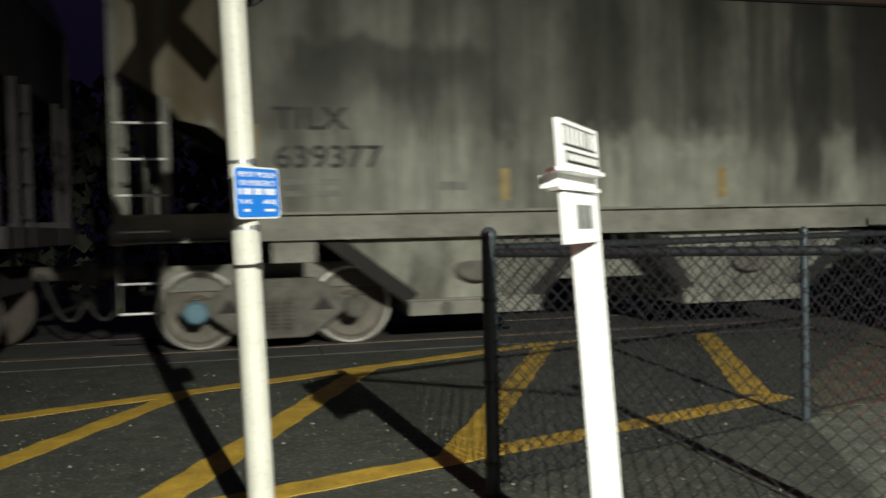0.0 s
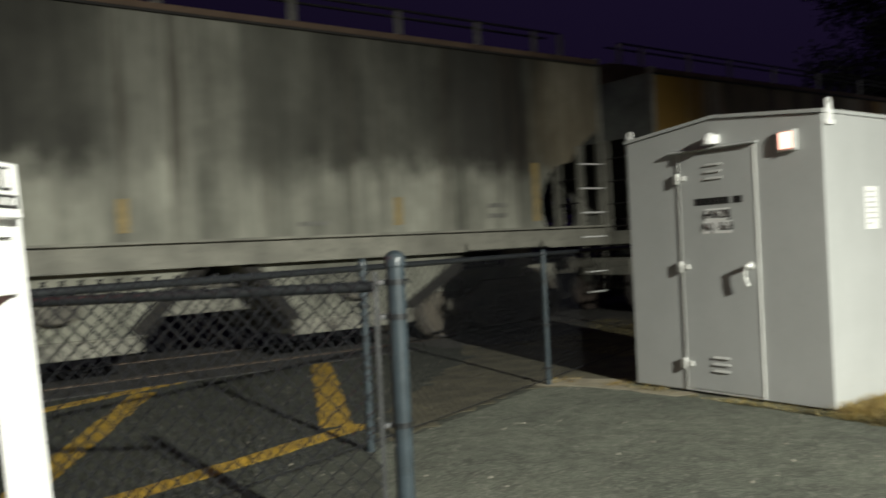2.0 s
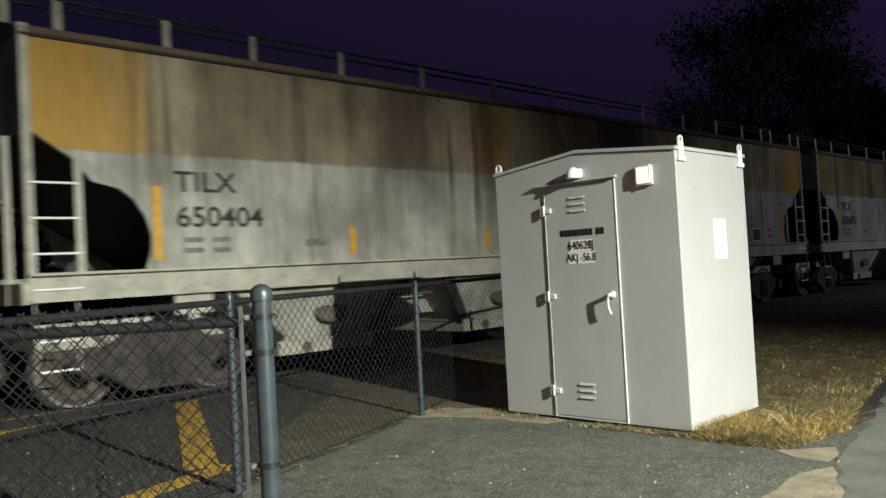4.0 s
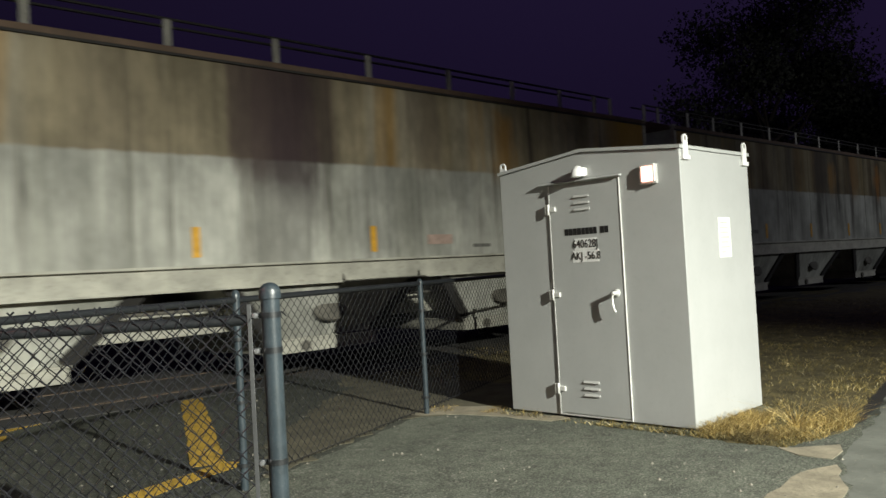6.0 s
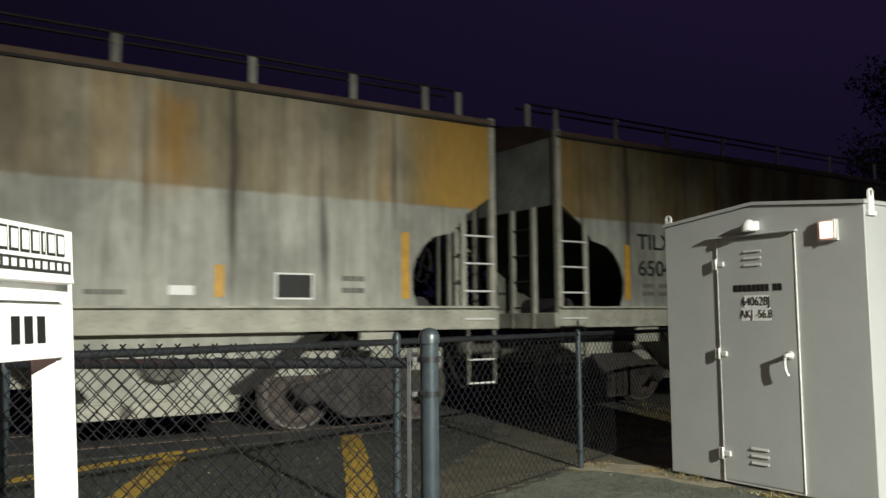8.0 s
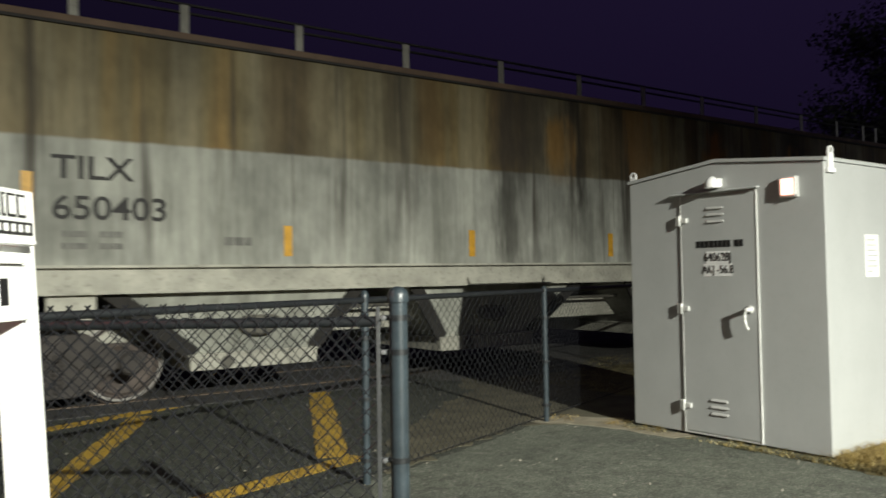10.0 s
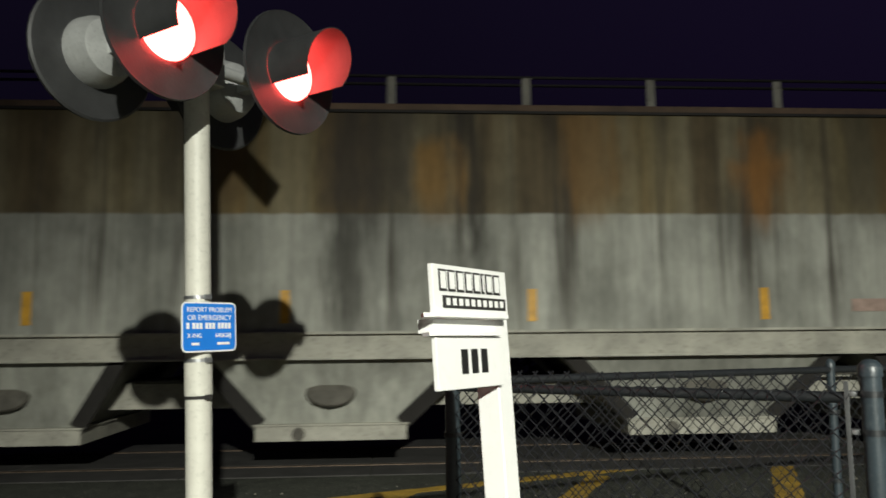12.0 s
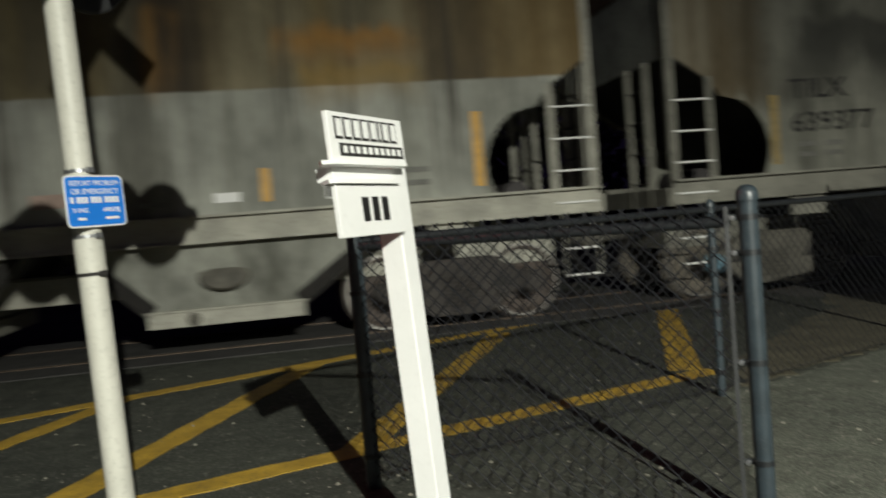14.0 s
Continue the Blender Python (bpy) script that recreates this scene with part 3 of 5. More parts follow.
def build_sign_post():
    s = thing("sign_post", "white wooden sign post with two white boards and brackets", "sign post", Matrix.Translation((1.270, 2.397, 0)) @ Matrix.Rotation(radians(51.0), 4, "Z") @ Matrix.Rotation(radians(-3.7), 4, "X"))
    # local: x along the boards, y to the back
    bm = B()
    box(bm, 0.375, 0.464, 0.0, 0.089, 0.165, 1.595)
    part("post", bm, WHITE, s, bevel=0.004)
    bm = B()
    box(bm, 0.0, 0.435, -0.022, -0.004, 1.572, 1.720)
    top = part("upper_board", bm, WHITE, s, "white board with outlined black lettering shapes", bevel=0.002)
    bm = B()
    box(bm, 0.0, 0.376, -0.020, -0.002, 1.350, 1.505)
    low = part("number_board", bm, WHITE, s, "white board with black numerals", bevel=0.002)
    bm = B()
    prism(bm, [(-0.055, -0.020, 1.562), (-0.01, -0.042, 1.562), (0.39, -0.050, 1.562), (0.43, -0.004, 1.562), (0.0, 0.03, 1.562)], (0, 0, 0.012))
    part("shelf", bm, WHITE, s, "thin white shelf plate")
    bm = B()
    prism(bm, [(-0.03, -0.02, 1.508), (0.0, -0.035, 1.508), (0.36, -0.038, 1.508), (0.374, -0.002, 1.508), (0.0, 0.03, 1.508)], (0, 0, 0.012))
    part("shelf", bm, WHITE, s, "thin white shelf plate")
    bm = B()
    box(bm, 0.02, 0.376, 0.0, 0.06, 1.52, 1.56)
    part("arm", bm, WHITE, s)
    # the name in outlined blocks, and a dark strip with light blocks
    x = 0.03
    for k in range(8):
        w = 0.040 if k != 5 else 0.018
        bm = B()
        box(bm, x, x + w, -0.0245, -0.022, 1.640, 1.706)
        part("letter_block", bm, MARK, top, "black outlined letter shape")
        bm = B()
        box(bm, x + 0.007, x + w - 0.005, -0.0258, -0.0242, 1.648, 1.699)
        part("letter_fill", bm, WHITE, top)
        x += w + 0.0085
    bm = B()
    box(bm, 0.045, 0.418, -0.0245, -0.022, 1.590, 1.628)
    part("name_strip", bm, MARK, top, "black strip with white letter shapes")
    for k in range(10):
        bm = B()
        x = 0.062 + k * 0.0355
        box(bm, x, x + 0.020, -0.0262, -0.0242, 1.599, 1.620)
        part("letter_fill", bm, WHITE, top)
    for k in range(3):
        bm = B()
        x = 0.130 + k * 0.058
        box(bm, x, x + 0.036, -0.0225, -0.020, 1.394, 1.468)
        part("number_bar", bm, BLACK, low, "black numeral block")
    for ob in s.children_recursive:
        ob.data.transform(Matrix.Translation((0, 0, -0.19)) @ Matrix.Diagonal((1.055, 1, 1.068, 1)))


build_sign_post()

# ---- crossing signal mast ----
MAST_X, MAST_Y = 0.298, 3.617


def build_signal():
    # local frame: x along the crossarm, -y is the way the front lamps face
    s = thing("crossing_signal", "flashing railway crossing signal on a pale metal mast with a crossbuck", "crossing signal", Matrix.Translation((MAST_X, MAST_Y, 0)) @ Matrix.Rotation(radians(-1.7), 4, "Y") @ Matrix.Rotation(radians(52.3), 4, "Z"))
    bm = B()
    tube(bm, (0, 0, 0.0), (0, 0, 4.85), 0.057, 28)
    part("mast", bm, MAST, s, "pale painted steel mast")
    bm = B()
    lathe(bm, (0, 0, 0), (0, 0, 1), [(0, 0.16), (0.025, 0.16), (0.04, 0.09), (0.10, 0.072), (0.11, 0.05)], 24)
    part("base", bm, MAST, s)
    bm = B()
    lathe(bm, (0, 0, 4.85), (0, 0, 1), [(0, 0.065), (0.04, 0.065), (0.09, 0.04), (0.11, 0)], 20)
    part("cap", bm, MAST, s)
    for z, m in ((1.165, UNDER), (1.325, GALV), (1.600, GALV)):
        bm = B()
        lathe(bm, (0, 0, z), (0, 0, 1), [(0, 0.0565), (0, 0.060), (0.014, 0.060), (0.014, 0.0565)], 28)
        box(bm, -0.015, 0.015, -0.072, -0.055, z - 0.004, z + 0.018)
        part("strap", bm, m, s, "thin steel strap")
    bm = B()
    lathe(bm, (0, 0, 1.18), (0, 0, 1), [(0, 0.0565), (0, 0.0605), (0.142, 0.0605), (0.142, 0.0565)], 28)
    part("tape_sleeve", bm, MAST, s, "pale worn tape sleeve round the mast")
    # blue notice plate with rounded corners
    w, h, r = 0.152, 0.108, 0.025

    def rounded(w, h, r, y, zc):
        pts = []
        for cx, cz, a0 in ((w - r, h - r, 0), (-w + r, h - r, 90), (-w + r, -h + r, 180), (w - r, -h + r, 270)):
            for k in range(6):
                a = radians(a0 + k * 18)
                pts.append((cx + r * math.cos(a), y, zc + cz + r * math.sin(a)))
        return pts
    bm = B()
    prism(bm, rounded(w, h, r, -0.072, 1.475), (0, -0.003, 0))
    plate = part("blue_plate", bm, WHITE, s, "blue emergency notice plate with white rim", smooth=20)
    bm = B()
    prism(bm, rounded(w - 0.007, h - 0.007, r - 0.005, -0.0752, 1.475), (0, -0.001, 0))
    part("plate_field", bm, SIGN_BLUE, plate, "blue enamel field")
    rot = Matrix(((1, 0, 0, 0), (0, 0, -1, 0), (0, 1, 0, 0), (0, 0, 0, 1)))
    for text, z, size, x in (("REPORT PROBLEM", 1.549, 0.031, 0), ("OR EMERGENCY", 1.514, 0.033, 0), ("X-ING", 1.437, 0.028, -0.085), ("640628J", 1.437, 0.028, 0.075)):
        lettering("lettering", text, size, Matrix.Translation((x, -0.0772, z)) @ rot, WHITE, plate, "white lettering")
    x = -0.128
    for k, n in enumerate((1, 3, 3, 4)):
        for i in range(n):
            bm = B()
            box(bm, x, x + 0.015, -0.0775, -0.0762, 1.467, 1.493)
            part("number_bar", bm, WHITE, plate)
            x += 0.0195
        x += 0.012
    for x0, x1 in ((-0.10, -0.06), (0.04, 0.11)):
        bm = B()
        box(bm, x0, x1, -0.0775, -0.0762, 1.397, 1.408)
        part("text_bar", bm, WHITE, plate)
    # crossarm and four lamp heads
    HZ = 2.68
    bm = B()
    tube(bm, (-0.40, 0, HZ), (0.40, 0, HZ), 0.03, 16)
    box(bm, -0.09, 0.09, -0.09, 0.09, HZ - 0.11, HZ + 0.11)
    part("crossarm", bm, HEAD_GREY, s, bevel=0.006)
    for sx in (-0.36, 0.36):
        for sy in (-1, 1):
            bm = B()
            o = (sx, 0.24 * sy, HZ)
            lathe(bm, o, (0, sy, 0), [(-0.012, 0.13), (-0.012, 0.290), (-0.004, 0.300), (0.012, 0.297), (0.006, 0.285), (-0.002, 0.15), (-0.002, 0.13)], 40)
            head = part("background_disc", bm, HEAD_BLACK, s, "round black signal background")
            bm = B()
            lathe(bm, o, (0, sy, 0), [(-0.15, 0.0), (-0.148, 0.06), (-0.125, 0.125), (-0.06, 0.152), (-0.012, 0.158)], 28)
            box(bm, sx - 0.03, sx + 0.03, min(0, 0.14 * sy), max(0, 0.14 * sy), HZ - 0.04, HZ + 0.04)
            part("housing", bm, HEAD_GREY, head, "dull silver lamp housing")
            bm = B()
            lathe(bm, o, (0, sy, 0), [(0.004, 0.138), (0.018, 0.134), (0.034, 0.104), (0.043, 0.052), (0.046, 0.0)], 28)
            part("lens", bm, (RED_GLOW if sy < 0 else RED_BACK), head, "red signal lens")
            # hood: a tube open below, longer on top
            bm = B()
            rows = []
            for i in range(25):
                a = radians(-35 + i * 250 / 24)
                ln = 0.30 - 0.10 * (0.5 - 0.5 * math.sin(a))
                rows.append([(sx + 0.150 * math.cos(a) * k, 0.24 * sy + sy * t, HZ + 0.150 * math.sin(a) * k) for t, k in ((0.0, 1), (ln, 0.98), (ln, 0.955), (0.0, 0.97))])
            vs = [[bm.verts.new(p) for p in r_] for r_ in rows]
            for a, c in zip(vs, vs[1:]):
                for k in range(4):
                    bm.faces.new((a[k], a[(k + 1) % 4], c[(k + 1) % 4], c[k]))
            bm.faces.new(vs[0])
            bm.faces.new(vs[-1][::-1])
            part("hood", bm, HEAD_BLACK, head, "black hood over the lens")
    # crossbuck
    bm = B()
    box(bm, -0.05, 0.05, -0.238, 0.0, 4.19, 4.25)
    part("crossbuck_bracket", bm, HEAD_GREY, s)
    for a in (45, -45):
        bm = B()
        box(bm, -0.61, 0.61, -0.245 if a > 0 else -0.241, -0.242 if a > 0 else -0.238, -0.114, 0.114)
        bmesh.ops.transform(bm, matrix=Matrix.Translation((0, 0, 4.22)) @ Matrix.Rotation(radians(a), 4, "Y"), verts=bm.verts)
        part("crossbuck_blade", bm, WHITE, s, "white crossbuck blade")


build_signal()

# ---- chain-link fence ----
F0, F1, G1, F2 = (1.405, 3.88), (2.795, 2.731), (3.78, 4.67), (6.216, 5.545)


def fence_post(parent, x, y, h, r, cap="dome", z0=0.0):
    bm = B()
    tube(bm, (x, y, z0 - 0.02), (x, y, h - 0.03), r, 20)
    lathe(bm, (x, y, h - 0.05), (0, 0, 1), [(0, r * 1.12), (0.02, r * 1.12), (0.035, r * 0.95), (0.05, r * 0.55), (0.055, 0)], 20)
    return part("post", bm, FENCE, parent, "blue-grey pipe post")


def chain_mesh(bm, a, b, z0, z1, r=0.0026, w=0.078):
    """Upright zigzag wires hooked into their neighbours at every bend."""
    a, b = Vector((*a, 0)), Vector((*b, 0))
    L, d = (b - a).length, (b - a).normalized()
    side = Vector((-d.y, d.x, 0))
    rows = round((z1 - z0) / (w / 2))
    dz = (z1 - z0) / rows
    for k in range(int(L / (w / 2))):
        bends = []
        for j in range(rows + 1):
            right = (j + k) % 2
            bends.append(a + d * ((k + right) * w / 2 + (r if right else -r)) + Vector((0, 0, z0 + j * dz)))
        for j in range(rows):
            p, q = bends[j], bends[j + 1]
            rise = 1 if (j + k) % 2 == 0 else -1
            s0, s1 = side * (r * 1.1 * rise), side * (r * 0.5 * rise)
            mid = (p + q) / 2
            rings = []
            for c, off in ((p, s1), (mid, s0), (q, s1)):
                u = (q - p).normalized().cross(side) * r
                v = side * r
                rings.append([bm.verts.new(c + off + e) for e in (u, v, -u, -v)])
            for m in range(4):
                n = (m + 1) % 4
                for A, C in zip(rings, rings[1:]):
                    bm.faces.new((A[m], A[n], C[n], C[m]))


def build_fence():
    f = thing("fence", "black chain-link fence with pipe posts and top rail", "fence")
    pts = [F0, G1, F2, (9.6, 6.76), (13.4, 7.5)]
    H = 1.245
    for p, h, r in ((F0, 1.31, 0.036), (G1, 1.272, 0.026), (F2, 1.25, 0.026), (pts[3], 1.25, 0.026), (pts[4], 1.25, 0.026)):
        fence_post(f, p[0], p[1], h, r)
    for a, b in zip(pts, pts[1:]):
        bm = B()
        tube(bm, (*a, H - 0.035), (*b, H - 0.035), 0.021, 14)
        part("top_rail", bm, FENCE_DARK, f)
        bm = B()
        chain_mesh(bm, a, b, 0.04, H - 0.02)
        part("chain_link", bm, WIRE, f, "black diamond wire mesh")
        bm = B()
        tube(bm, (*a, 0.06), (*b, 0.06), 0.003, 5)
        part("tension_wire", bm, WIRE, f)
    for p in (F0, G1, F2):
        for z in (0.15, 0.55, 0.95):
            bm = B()
            lathe(bm, (p[0], p[1], z), (0, 0, 1), [(0, 0.03), (0, 0.043), (0.02, 0.043), (0.02, 0.03)], 16)
            part("band", bm, FENCE_DARK, f)
    # panel towards the thick end post; its mesh stands a hand above the rail
    g = thing("fence", "black chain-link fence panel on a thick blue-grey end post", "fence")
    a, b = Vector(F0), Vector(F1)
    d = (b - a).normalized()
    face = Vector((-0.748, -0.664))
    a2, b2 = a + d * 0.04, b - d * 0.075
    rail, top, bot = 1.185, 1.255, 0.06
    bm = B()
    tube(bm, (*a, rail), (*(b - d * 0.07), rail), 0.021, 14)
    part("top_rail", bm, FENCE_DARK, g)
    bm = B()
    chain_mesh(bm, a2 + face * 0.024, b2 + face * 0.024, bot, top)
    part("chain_link", bm, WIRE, g, "black diamond wire mesh")
    # twisted wire ends along the upper edge
    bm = B()
    L = (b2 - a2).length
    for i in range(int(L / 0.078)):
        p = a2 + face * 0.024 + d * (i + 0.5) * 0.078
        bar(bm, (p.x - d.x * 0.012, p.y - d.y * 0.012, top - 0.012), (p.x + d.x * 0.012, p.y + d.y * 0.012, top + 0.012), 0.006, 0.006)
        bar(bm, (p.x + d.x * 0.012, p.y + d.y * 0.012, top - 0.012), (p.x - d.x * 0.012, p.y - d.y * 0.012, top + 0.010), 0.006, 0.006)
    tagged(part("mesh_selvage", bm, WIRE, g), kind="stuff")
    for i in range(20):
        p = a2 + d * (0.05 + i * 0.0905)
        bm = B()
        prev = None
        for k in range(8):
            an = -0.9 + k * 0.55
            q = p + face * 0.0245 * math.cos(an) + d * 0.0065 * k
            q = Vector((q.x, q.y, rail + 0.0245 * math.sin(an)))
            out = (q - Vector((p.x, p.y, rail))).normalized() * 0.0034
            ring = [bm.verts.new(q + v) for v in (out, Vector((d.x, d.y, 0)) * 0.0036, -out, Vector((d.x, d.y, 0)) * -0.0036)]
            if prev:
                for m in range(4):
                    bm.faces.new((prev[m], prev[(m + 1) % 4], ring[(m + 1) % 4], ring[m]))
            prev = ring
        part("wire_tie", bm, WIRE, g)
    bm = B()
    e = b2 + face * 0.022
    bar(bm, (e.x, e.y, bot), (e.x, e.y, top - 0.01), 0.006, 0.016, (d.x, d.y, 0))
    part("tension_bar", bm, GALV_DULL, g, "flat grey tension bar", bevel=0.001)
    for z in (1.20, 1.065, 0.64, 0.25):
        bm = B()
        lathe(bm, (F1[0], F1[1], z - 0.011), (0, 0, 1), [(0, 0.036), (0, 0.0395), (0.022, 0.0395), (0.022, 0.036)], 24)
        bar(bm, (F1[0] - d.x * 0.035, F1[1] - d.y * 0.035, z), (b2.x + face.x * 0.012, b2.y + face.y * 0.012, z), 0.006, 0.022, (0, 0, 1))
        cl = part("clamp", bm, FENCE_DARK, g)
        bm = B()
        q = b2 + d * 0.022
        lathe(bm, (q.x, q.y, z), (face.x, face.y, 0), [(0.0, 0.007), (0.024, 0.007), (0.026, 0.010), (0.032, 0.009), (0.035, 0)], 10)
        part("bolt", bm, GALV, cl, "bright galvanised bolt")
    x, y = F1
    bm = B()
    tube(bm, (x, y, -0.02), (x, y, 1.285), 0.0365, 28)
    part("end_post", bm, FENCE, g, "thick blue-grey end post")
    bm = B()
    lathe(bm, (x, y, 1.262), (0, 0, 1), [(0, 0.037), (0, 0.042), (0.03, 0.042), (0.045, 0.036), (0.058, 0.022), (0.063, 0)], 24)
    part("cap", bm, FENCE, g, "domed cap")


build_fence()


# ---- street lamp behind the camera, which lights the place ----
def build_street_lamp(at):
    s = thing("flood_lamp", "tall pole with a lit flood lamp beside the road", "street lamp", pose(at[0], at[1] - 0.45, 0), "street lamps along the road")
    bm = B()
    tube(bm, (0, 0, 0), (0, 0, 6.9), 0.09, 18, 0.06)
    part("pole", bm, GALV, s)
    bm = B()
    box(bm, -0.2, 0.2, 0.08, 0.30, 6.40, 6.75)
    part("lamp_head", bm, GALV, s, bevel=0.02)
    bm = B()
    box(bm, -0.03, 0.03, 0.0, 0.1, 6.50, 6.6)
    part("bracket", bm, GALV, s)


build_street_lamp(LAMP)
build_street_lamp(FAR_LAMP)


# ---- covered hopper cars ----
CAR_Y, CAR_L, CAR_W, SPEED, RAIL_Z = 8.60, 18.93, 3.15, 3.81, 0.015


def side_outline():
    e = [(0.0, 3.94), (0.0, 2.99), (0.50, 2.66), (0.66, 2.45), (0.95, 2.38), (1.10, 2.26), (1.22, 2.08), (1.28, 1.88), (1.27, 1.70), (1.20, 1.50)]
    return e + [(CAR_L - x, z) for x, z in reversed(e)]


def wheel_mesh(bm, y, out):
    lathe(bm, (0, y, 0), (0, out, 0), [(-0.13, 0.0), (-0.13, 0.47), (-0.10, 0.485), (-0.095, 0.455), (0.0, 0.445), (0.0, 0.385), (-0.03, 0.36), (-0.055, 0.25), (-0.04, 0.17), (0.01, 0.13), (0.015, 0.09), (0.06, 0.085), (0.065, 0.0)], 36)


def wheelset(parent, x, WHEEL):
    bm = B()
    tube(bm, (0, -0.95, 0), (0, 0.95, 0), 0.075, 14)
    ws = part("wheelset", bm, WHEEL, parent, "rusty iron axle")
    ws.location = (x, CAR_W / 2, 0.457)
    for y, o in ((-0.745, -1), (0.745, 1)):
        bm = B()
        wheel_mesh(bm, y, o)
        for k in range(3):
            a = k * 2.094
            tube(bm, (0.09 * 1.4 * math.cos(a), y + o * -0.02, 0.09 * 1.4 * math.sin(a)), (0.09 * 1.4 * math.cos(a), y + o * 0.04, 0.09 * 1.4 * math.sin(a)), 0.02, 6)
        part("wheel", bm, WHEEL, ws, "rusty iron wheel with brown dirt")
        bm = B()
        lathe(bm, (0, y, 0), (0, o, 0), [(-0.0955, 0.4585), (-0.002, 0.4485), (0.003, 0.4445), (0.003, 0.418)], 36)
        part("tread", bm, TREAD, ws, "polished wheel rim")
    return ws


def truck(parent, xc, IRON):
    bm = B()
    box(bm, xc - 0.2, xc + 0.2, CAR_W / 2 - 1.1, CAR_W / 2 + 1.1, 0.45, 0.72)
    t = part("truck", bm, IRON, parent, "cast iron truck bolster", bevel=0.02)
    for s in (-1, 1):
        y = CAR_W / 2 + s * 1.02
        bm = B()
        prof = [(-1.04, 0.50), (-0.98, 0.58), (-0.72, 0.60), (-0.42, 0.80), (0.42, 0.80), (0.72, 0.60), (0.98, 0.58), (1.04, 0.50), (1.00, 0.41), (0.72, 0.41), (0.45, 0.20), (0.32, 0.14), (-0.32, 0.14), (-0.45, 0.20), (-0.72, 0.41), (-1.00, 0.41)]
        prism(bm, [(xc + a, y - 0.07, z) for a, z in prof], (0, 0.14, 0))
        fr = part("side_frame", bm, IRON, t, "cast iron truck side frame", bevel=0.015)
        for dx in (-0.13, 0.0, 0.13):
            bm = B()
            yo = y + s * 0.085
            for k in range(7):
                z = 0.26 + k * 0.045
                lathe(bm, (xc + dx, yo, z), (0, 0, 1), [(0, 0.03), (0.0, 0.055), (0.022, 0.055), (0.022, 0.03)], 12)
            tube(bm, (xc + dx, yo, 0.2), (xc + dx, yo, 0.6), 0.03, 8)
            part("spring", bm, IRON, t, "rusty coil spring")
        for dx in (-0.85, 0.85):
            bm = B()
            lathe(bm, (xc + dx, y, 0.457), (0, s, 0), [(0.0, 0.13), (0.12, 0.125), (0.15, 0.10), (0.155, 0.0)], 18)
            part("bearing_cap", bm, CAP_BLUE if dx < 0 and s < 0 and xc < 5 and IRON.name == "truck_iron" else IRON, t, "round bearing cap")
        # black triangles laid on the solid frame imitate the shade in its openings
        for dx in (-0.5, 0.5):
            bm = B()
            prism(bm, [(xc + dx - 0.12, y + s * 0.072, 0.44), (xc + dx + 0.12, y + s * 0.072, 0.44), (xc + dx * 1.02, y + s * 0.072, 0.60)], (0, s * 0.006, 0))
            part("opening_shade_plate", bm, UNDER, t)


def bars(parent, text_widths, x, z, h, y=-0.006):
    for w in text_widths:
        if w > 0:
            bm = B()
            box(bm, x, x + w, y, y + 0.0045, z, z + h)
            part("letter_block", bm, FAINT, parent, "faint stencilled letter block")
        x += abs(w) + h * 0.17


